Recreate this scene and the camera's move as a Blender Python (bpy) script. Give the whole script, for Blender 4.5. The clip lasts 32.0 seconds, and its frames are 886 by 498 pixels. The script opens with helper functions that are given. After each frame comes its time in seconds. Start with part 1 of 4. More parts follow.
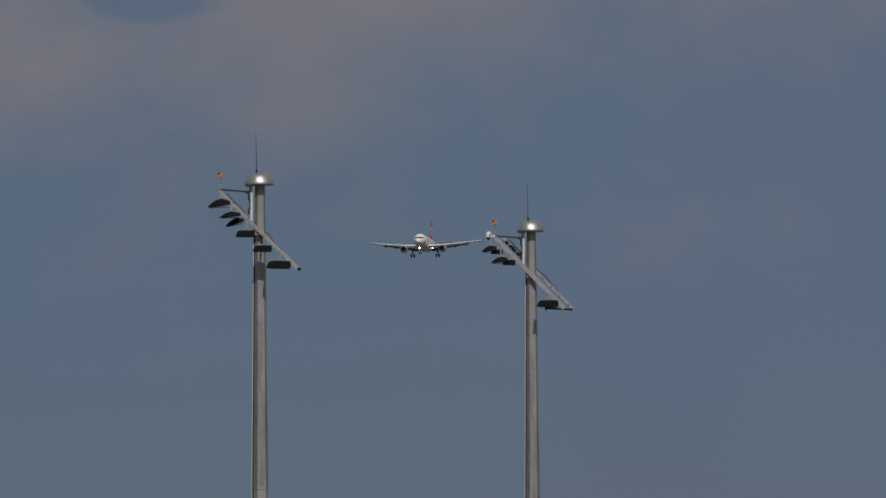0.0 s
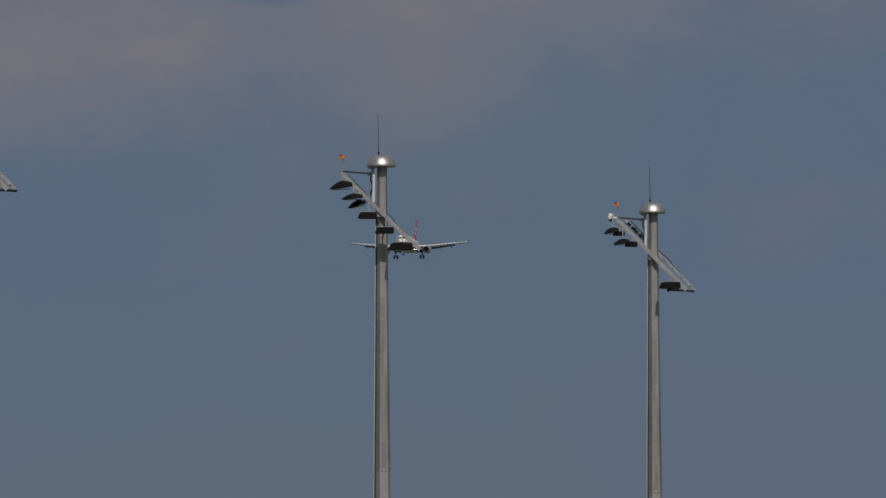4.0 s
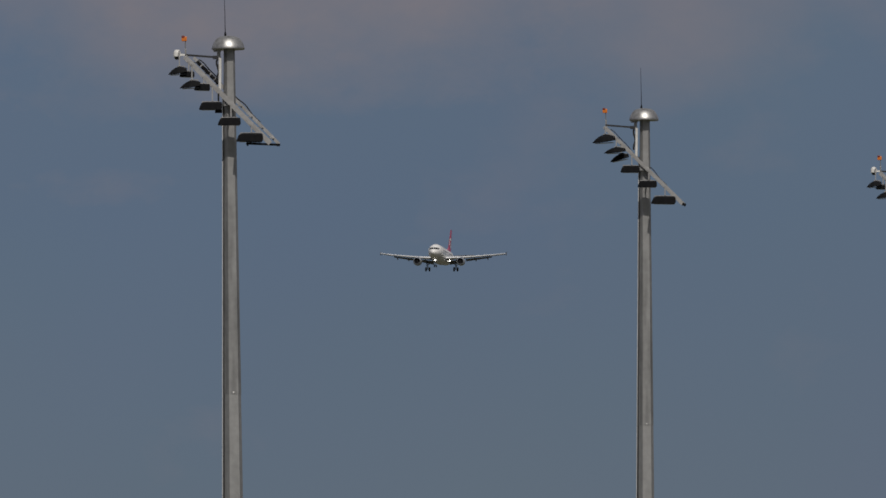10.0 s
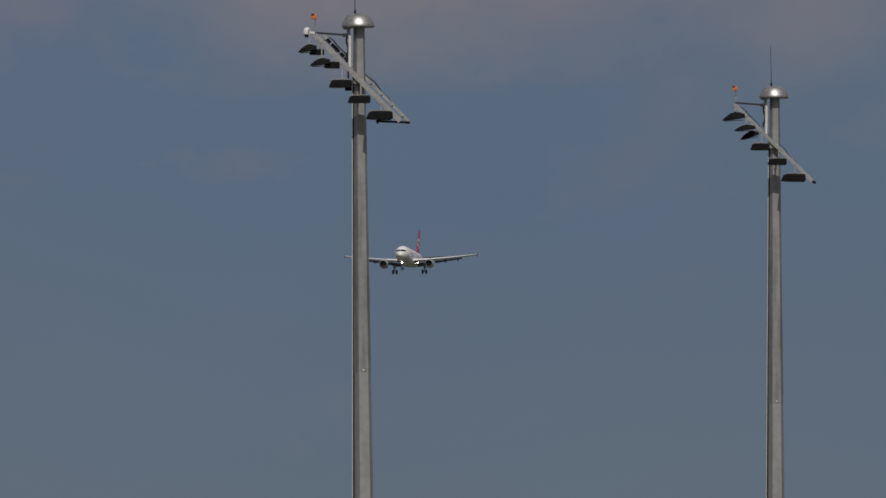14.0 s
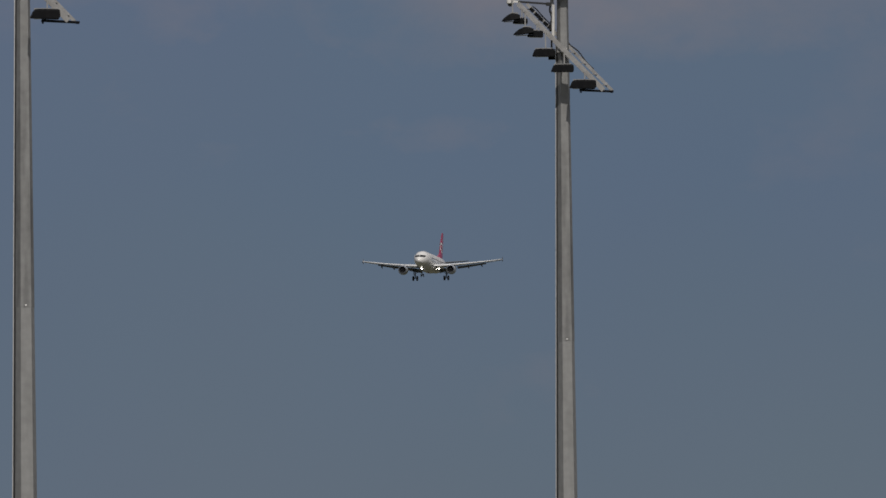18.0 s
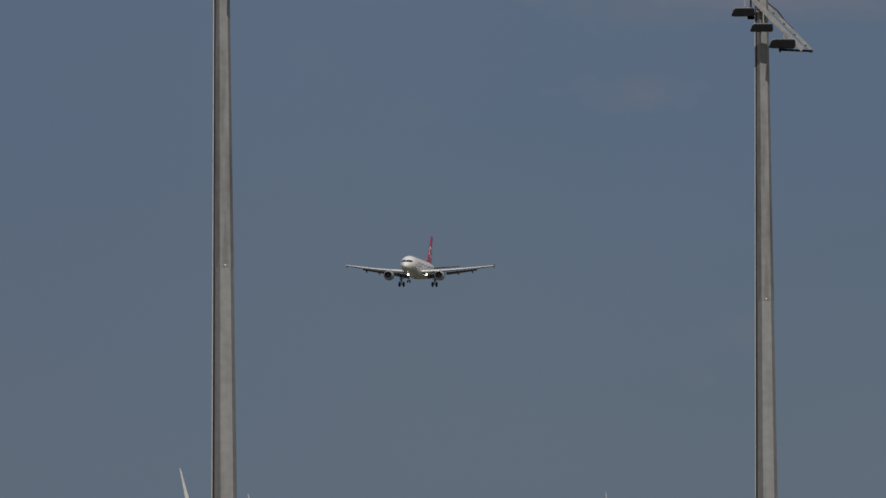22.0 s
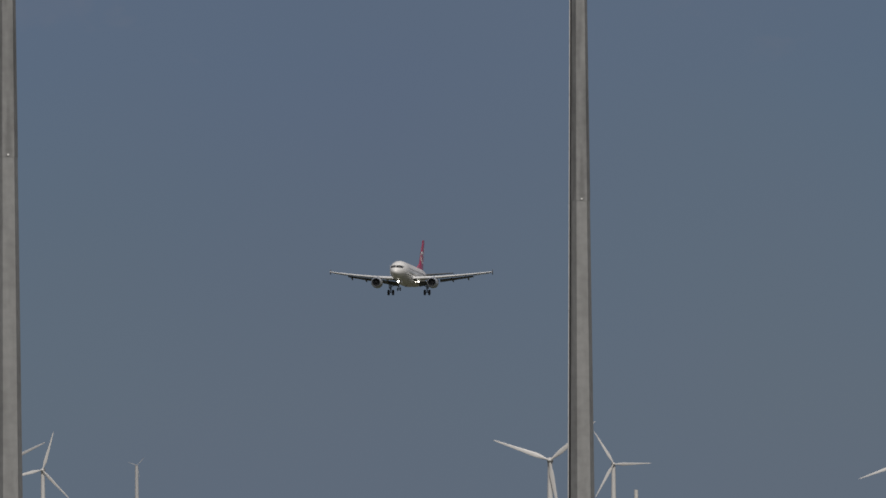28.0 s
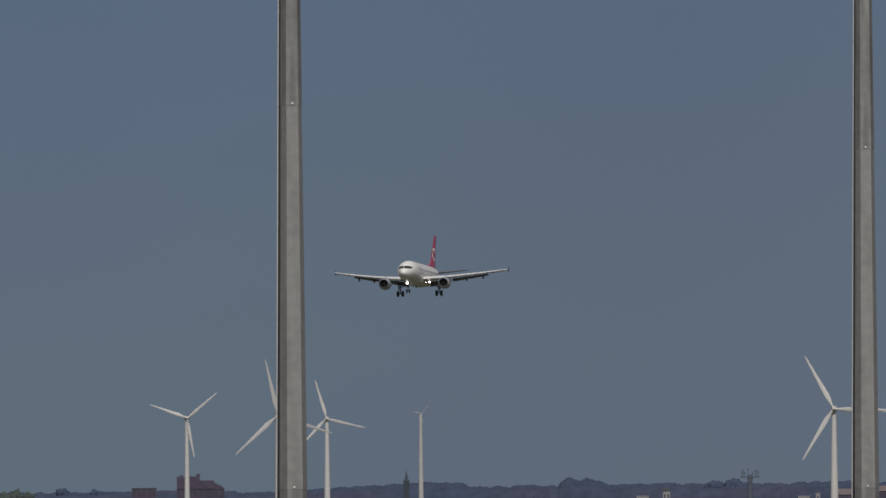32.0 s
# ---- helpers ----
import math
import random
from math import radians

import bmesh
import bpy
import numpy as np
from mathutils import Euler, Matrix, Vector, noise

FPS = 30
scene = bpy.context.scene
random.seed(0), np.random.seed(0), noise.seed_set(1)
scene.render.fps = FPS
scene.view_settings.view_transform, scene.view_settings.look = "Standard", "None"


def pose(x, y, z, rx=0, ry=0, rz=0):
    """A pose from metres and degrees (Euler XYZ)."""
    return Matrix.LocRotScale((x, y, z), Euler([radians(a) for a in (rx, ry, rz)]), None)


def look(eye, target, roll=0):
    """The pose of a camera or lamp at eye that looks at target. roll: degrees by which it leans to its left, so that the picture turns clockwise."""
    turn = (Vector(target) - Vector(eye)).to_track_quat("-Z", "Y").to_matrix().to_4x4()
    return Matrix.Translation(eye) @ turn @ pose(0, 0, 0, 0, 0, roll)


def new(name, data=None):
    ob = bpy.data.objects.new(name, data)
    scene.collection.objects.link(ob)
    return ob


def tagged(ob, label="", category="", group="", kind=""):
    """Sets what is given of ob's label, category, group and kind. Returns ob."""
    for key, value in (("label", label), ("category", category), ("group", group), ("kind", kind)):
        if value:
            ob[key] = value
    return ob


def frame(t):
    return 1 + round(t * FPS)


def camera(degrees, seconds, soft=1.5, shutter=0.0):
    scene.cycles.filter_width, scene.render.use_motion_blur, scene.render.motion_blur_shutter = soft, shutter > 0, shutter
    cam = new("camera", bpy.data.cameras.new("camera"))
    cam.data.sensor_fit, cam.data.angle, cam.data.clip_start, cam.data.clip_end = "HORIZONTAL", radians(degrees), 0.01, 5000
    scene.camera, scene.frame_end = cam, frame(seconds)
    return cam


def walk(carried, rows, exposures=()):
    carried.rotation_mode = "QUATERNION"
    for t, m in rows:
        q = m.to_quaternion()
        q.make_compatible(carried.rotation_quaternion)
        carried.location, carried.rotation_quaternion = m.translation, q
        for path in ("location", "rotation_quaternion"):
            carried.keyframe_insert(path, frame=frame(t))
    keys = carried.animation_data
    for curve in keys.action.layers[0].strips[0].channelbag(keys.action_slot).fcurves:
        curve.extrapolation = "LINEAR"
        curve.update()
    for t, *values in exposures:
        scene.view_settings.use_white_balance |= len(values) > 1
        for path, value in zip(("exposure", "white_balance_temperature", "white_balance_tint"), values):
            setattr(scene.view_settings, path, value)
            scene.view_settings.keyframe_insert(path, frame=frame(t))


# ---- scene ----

# ---- camera: a long lens on a tripod, panning after the airliner ----
LENS = 3.5
FOCAL = 784 / math.tan(radians(LENS / 2))
EYE = Vector((0, 0, 1.7))
cam = camera(LENS, 32.0, soft=1.6)


def bearing(az, el, dist):
    """The point at a horizontal distance, from its bearing and height in thousandths of the lens scale."""
    a, e = az / FOCAL, el / FOCAL
    return EYE + Vector((math.sin(a) * dist, math.cos(a) * dist, math.tan(e) * dist))


def aim(yaw, tilt):
    y, p = radians(yaw), radians(tilt)
    way = Vector((math.sin(y) * math.cos(p), math.cos(y) * math.cos(p), math.sin(p)))
    return look(EYE, EYE + way * 100, -0.35)


PAN = [
    (0, 0.7258, 2.0617),
    (0.5, 0.6679, 2.0546),
    (1, 0.5633, 2.0523),
    (1.5, 0.4073, 2.0479),
    (2, 0.3341, 2.0376),
    (2.5, 0.3004, 2.0232),
    (4.5, 0.1979, 1.9817),
    (5, 0.1219, 1.9686),
    (5.5, 0.0062, 1.9600),
    (6, -0.1486, 1.9599),
    (6.5, -0.2529, 1.9587),
    (7, -0.3105, 1.9427),
    (7.5, -0.3793, 1.9109),
    (8, -0.4751, 1.8802),
    (8.5, -0.5753, 1.8560),
    (9, -0.6476, 1.8392),
    (9.5, -0.7201, 1.8233),
    (10, -0.7978, 1.8161),
    (10.5, -0.8594, 1.8136),
    (11, -0.9220, 1.8069),
    (11.5, -0.9807, 1.7965),
    (12, -1.0354, 1.7904),
    (12.5, -1.0849, 1.7861),
    (13, -1.1392, 1.7707),
    (13.5, -1.2127, 1.7537),
    (14, -1.3117, 1.7310),
    (14.5, -1.4131, 1.7077),
    (16.5, -1.7356, 1.6702),
    (17, -1.8775, 1.6543),
    (17.5, -2.0049, 1.6327),
    (18, -2.1168, 1.6134),
    (18.5, -2.2187, 1.5999),
    (19, -2.3127, 1.5900),
    (19.5, -2.3842, 1.5860),
    (20, -2.4609, 1.5723),
    (20.5, -2.5801, 1.5537),
    (21, -2.6815, 1.5231),
    (21.5, -2.7785, 1.4902),
    (22, -2.9052, 1.4591),
    (22.5, -3.0416, 1.4279),
    (23, -3.2135, 1.3956),
    (23.5, -3.3799, 1.3638),
    (24, -3.4805, 1.3376),
    (24.5, -3.5410, 1.3156),
    (25, -3.6170, 1.2960),
    (25.5, -3.7176, 1.2787),
    (27.5, -4.1813, 1.2223),
    (28, -4.3153, 1.2060),
    (28.5, -4.4667, 1.1774),
    (29, -4.5957, 1.1451),
    (29.5, -4.7140, 1.1102),
    (30, -4.8331, 1.0850),
    (30.5, -4.9815, 1.0655),
    (31, -5.1191, 1.0505),
    (31.5, -5.2850, 1.0312),
    (32, -5.4385, 1.0095),
]
walk(cam, [(t, aim(y, p)) for t, y, p in PAN], [(0, -0.93), (32, -0.93)])

# ---- daylight ----
SUN_EL, SUN_AZ = 46.0, 170.0
world = bpy.data.worlds.new("sky")
scene.world = world
world.use_nodes = True
nt = world.node_tree
nt.nodes.clear()


def wn(kind, **kw):
    n = nt.nodes.new(kind)
    for k, v in kw.items():
        n.inputs[k].default_value = v
    return n


def wmath(op, a, b=None, clamp=False):
    n = nt.nodes.new("ShaderNodeMath")
    n.operation, n.use_clamp = op, clamp
    for i, v in enumerate((a, b)):
        if v is None:
            continue
        if isinstance(v, (int, float)):
            n.inputs[i].default_value = v
        else:
            nt.links.new(v, n.inputs[i])
    return n.outputs[0]


sky = nt.nodes.new("ShaderNodeTexSky")
sky.sky_type, sky.sun_disc = "NISHITA", False
sky.sun_elevation, sky.sun_rotation = radians(SUN_EL), radians(SUN_AZ)
sky.altitude, sky.air_density, sky.dust_density, sky.ozone_density = 400, 0.35, 0.05, 3.0
coord = nt.nodes.new("ShaderNodeTexCoord")
split = nt.nodes.new("ShaderNodeSeparateXYZ")
nt.links.new(coord.outputs["Generated"], split.inputs[0])
# the lowest few degrees are evenly hazy
level = nt.nodes.new("ShaderNodeCombineXYZ")
nt.links.new(split.outputs["X"], level.inputs["X"])
nt.links.new(split.outputs["Y"], level.inputs["Y"])
nt.links.new(wmath("MAXIMUM", split.outputs["Z"], 0.05), level.inputs["Z"])
nt.links.new(level.outputs[0], sky.inputs["Vector"])
# thin cloud: a bank that starts a little above the horizon, broken by two sizes of noise
stretch = nt.nodes.new("ShaderNodeMapping")
stretch.inputs["Scale"].default_value = (30, 30, 46)
stretch.inputs["Location"].default_value = (0.35, 0.0, 0.2)
nt.links.new(coord.outputs["Generated"], stretch.inputs["Vector"])
wide = wn("ShaderNodeTexNoise", Scale=1.0, Detail=9.0, Roughness=0.57)
nt.links.new(stretch.outputs[0], wide.inputs["Vector"])
rise = nt.nodes.new("ShaderNodeMapRange")
rise.inputs["From Min"].default_value, rise.inputs["From Max"].default_value = 0.0310, 0.0530
rise.inputs["To Min"].default_value, rise.inputs["To Max"].default_value = -0.12, 0.25
nt.links.new(split.outputs["Z"], rise.inputs["Value"])

ragged = wn("ShaderNodeTexNoise", Scale=5.0, Detail=6.0, Roughness=0.6)
nt.links.new(stretch.outputs[0], ragged.inputs["Vector"])


def wisp(x0, z0, sx, sz, amount):
    """A soft oval of thin cloud about one direction."""
    dx = wmath("DIVIDE", wmath("SUBTRACT", split.outputs["X"], x0), sx)
    dz = wmath("DIVIDE", wmath("SUBTRACT", split.outputs["Z"], z0), sz)
    r2 = wmath("ADD", wmath("MULTIPLY", dx, dx), wmath("MULTIPLY", dz, dz))
    r2 = wmath("ADD", r2, wmath("MULTIPLY", wmath("SUBTRACT", ragged.outputs["Fac"], 0.46), 1.4))
    return wmath("MULTIPLY", wmath("SUBTRACT", 1.0, r2, clamp=True), amount)


wisps = 0.0
for blot in ((-0.0228, 0.0470, 0.0185, 0.0075, 0.25), (-0.0370, 0.0359, 0.0085, 0.0021, 0.21), (-0.0695, 0.0353, 0.0065, 0.0016, 0.15),
             (-0.0075, 0.0537, 0.0060, 0.0022, -0.34), (0.0310, 0.0500, 0.0155, 0.0120, -0.19), (0.0030, 0.0460, 0.0120, 0.0060, 0.10),
             (-0.0530, 0.0475, 0.0150, 0.0090, -0.22), (-0.0497, 0.0395, 0.0100, 0.0042, -0.16), (-0.0820, 0.0395, 0.0200, 0.0070, -0.17)):
    wisps = wmath("ADD", wisp(*blot), wisps)
cover = wmath("MULTIPLY", wmath("SUBTRACT", wmath("ADD", wmath("ADD", wide.outputs["Fac"], rise.outputs[0]), wisps), 0.51), 2.7, clamp=True)
tone = nt.nodes.new("ShaderNodeMix")
tone.data_type, tone.blend_type = "RGBA", "MULTIPLY"
tone.inputs["Factor"].default_value = 1.0
tone_low, tone_high = (1.385, 1.060, 0.828, 1), (1.228, 1.015, 0.888, 1)
haze = nt.nodes.new("ShaderNodeMapRange")
haze.inputs["From Min"].default_value, haze.inputs["From Max"].default_value = 0.010, 0.034
nt.links.new(split.outputs["Z"], haze.inputs["Value"])
grade = nt.nodes.new("ShaderNodeMix")
grade.data_type = "RGBA"
grade.inputs["A"].default_value, grade.inputs["B"].default_value = tone_low, tone_high
nt.links.new(haze.outputs[0], grade.inputs["Factor"])
nt.links.new(grade.outputs["Result"], tone.inputs["B"])
nt.links.new(sky.outputs[0], tone.inputs["A"])
# faint uneven tint of hazy air
patch = wn("ShaderNodeTexNoise", Scale=26.0, Detail=2.0, Roughness=0.5)
nt.links.new(coord.outputs["Generated"], patch.inputs["Vector"])
tint = nt.nodes.new("ShaderNodeMix")
tint.data_type, tint.blend_type = "RGBA", "MULTIPLY"
tint.inputs["Factor"].default_value = 0.06
nt.links.new(tone.outputs["Result"], tint.inputs["A"])
twice = nt.nodes.new("ShaderNodeVectorMath")
twice.operation = "SCALE"
twice.inputs["Scale"].default_value = 2.0
nt.links.new(patch.outputs["Color"], twice.inputs[0])
nt.links.new(twice.outputs[0], tint.inputs["B"])
veil = nt.nodes.new("ShaderNodeMix")
veil.data_type = "RGBA"
# the cloud is grey-mauve near the horizon and brighter overhead
height = nt.nodes.new("ShaderNodeMapRange")
height.inputs["From Min"].default_value, height.inputs["From Max"].default_value = 0.08, 0.45
nt.links.new(split.outputs["Z"], height.inputs["Value"])
cloud = nt.nodes.new("ShaderNodeMix")
cloud.data_type = "RGBA"
cloud.inputs["A"].default_value, cloud.inputs["B"].default_value = (7.15, 6.65, 7.5, 1), (17.5, 17.5, 18.5, 1)
nt.links.new(height.outputs[0], cloud.inputs["Factor"])
nt.links.new(cloud.outputs["Result"], veil.inputs["B"])
nt.links.new(tint.outputs["Result"], veil.inputs["A"])
nt.links.new(wmath("MULTIPLY", cover, 0.9), veil.inputs["Factor"])
back = nt.nodes.new("ShaderNodeBackground")
back.inputs["Strength"].default_value = 0.05
nt.links.new(veil.outputs["Result"], back.inputs["Color"])
wout = nt.nodes.new("ShaderNodeOutputWorld")
nt.links.new(back.outputs[0], wout.inputs[0])

sun_data = bpy.data.lights.new("sun", "SUN")
sun_data.energy, sun_data.angle, sun_data.color = 4.3, radians(0.5), (1.0, 0.955, 0.895)
sun = new("sun", sun_data)
sa, se = radians(SUN_AZ), radians(SUN_EL)
sun_way = Vector((math.sin(sa) * math.cos(se), math.cos(sa) * math.cos(se), math.sin(se)))
sun.matrix_world = look(sun_way * 300, (0, 0, 0))


# ---- materials ----
def mat(name, color, rough=0.6, metal=0.0, grain=(), stain=None, bump=0.0, coat=0.0, spread=0.0, spec=0.5):
    """grain: (scale, amount); stain: (colour, scale, amount, stretch along z)."""
    m = bpy.data.materials.new(name)
    m.use_nodes = True
    t = m.node_tree
    b = t.nodes["Principled BSDF"]
    b.inputs["Roughness"].default_value, b.inputs["Metallic"].default_value = rough, metal
    b.inputs["Coat Weight"].default_value = coat
    b.inputs["Specular IOR Level"].default_value = spec
    tc = t.nodes.new("ShaderNodeTexCoord")
    base = t.nodes.new("ShaderNodeRGB")
    base.outputs[0].default_value = (*color, 1)
    last = base.outputs[0]
    if stain:
        mp = t.nodes.new("ShaderNodeMapping")
        mp.inputs["Scale"].default_value = (1, 1, stain[3])
        t.links.new(tc.outputs["Object"], mp.inputs["Vector"])
        no = t.nodes.new("ShaderNodeTexNoise")
        no.inputs["Scale"].default_value, no.inputs["Detail"].default_value = stain[1], 5
        t.links.new(mp.outputs[0], no.inputs["Vector"])
        rg = t.nodes.new("ShaderNodeMapRange")
        rg.inputs["From Min"].default_value, rg.inputs["From Max"].default_value = 0.42, 0.72
        rg.inputs["To Max"].default_value = stain[2]
        t.links.new(no.outputs["Fac"], rg.inputs["Value"])
        mx = t.nodes.new("ShaderNodeMix")
        mx.data_type = "RGBA"
        mx.inputs["B"].default_value = (*stain[0], 1)
        t.links.new(rg.outputs[0], mx.inputs["Factor"])
        t.links.new(last, mx.inputs["A"])
        last = mx.outputs["Result"]
    if grain:
        no = t.nodes.new("ShaderNodeTexNoise")
        no.inputs["Scale"].default_value, no.inputs["Detail"].default_value = grain[0], 3
        t.links.new(tc.outputs["Object"], no.inputs["Vector"])
        rg = t.nodes.new("ShaderNodeMapRange")
        rg.inputs["From Min"].default_value, rg.inputs["From Max"].default_value = 0.3, 0.7
        rg.inputs["To Min"].default_value, rg.inputs["To Max"].default_value = 1 - grain[1], 1 + grain[1]
        t.links.new(no.outputs["Fac"], rg.inputs["Value"])
        mx = t.nodes.new("ShaderNodeMix")
        mx.data_type, mx.blend_type = "RGBA", "MULTIPLY"
        mx.inputs["Factor"].default_value = 1
        t.links.new(last, mx.inputs["A"])
        t.links.new(rg.outputs[0], mx.inputs["B"])
        last = mx.outputs["Result"]
        if bump:
            bp = t.nodes.new("ShaderNodeBump")
            bp.inputs["Strength"].default_value, bp.inputs["Distance"].default_value = bump, 0.02
            t.links.new(no.outputs["Fac"], bp.inputs["Height"])
            t.links.new(bp.outputs[0], b.inputs["Normal"])
    if spread:
        gm = t.nodes.new("ShaderNodeNewGeometry")
        rg = t.nodes.new("ShaderNodeMapRange")
        rg.inputs["To Min"].default_value, rg.inputs["To Max"].default_value = 1 - spread, 1 + spread
        t.links.new(gm.outputs["Random Per Island"], rg.inputs["Value"])
        mx = t.nodes.new("ShaderNodeMix")
        mx.data_type, mx.blend_type = "RGBA", "MULTIPLY"
        mx.inputs["Factor"].default_value = 1
        t.links.new(last, mx.inputs["A"])
        t.links.new(rg.outputs[0], mx.inputs["B"])
        last = mx.outputs["Result"]
    t.links.new(last, b.inputs["Base Color"])
    return m


def lamp_mat(name, color, strength):
    m = mat(name, color, 0.2)
    b = m.node_tree.nodes["Principled BSDF"]
    b.inputs["Emission Color"].default_value = (*color, 1)
    b.inputs["Emission Strength"].default_value = strength
    return m


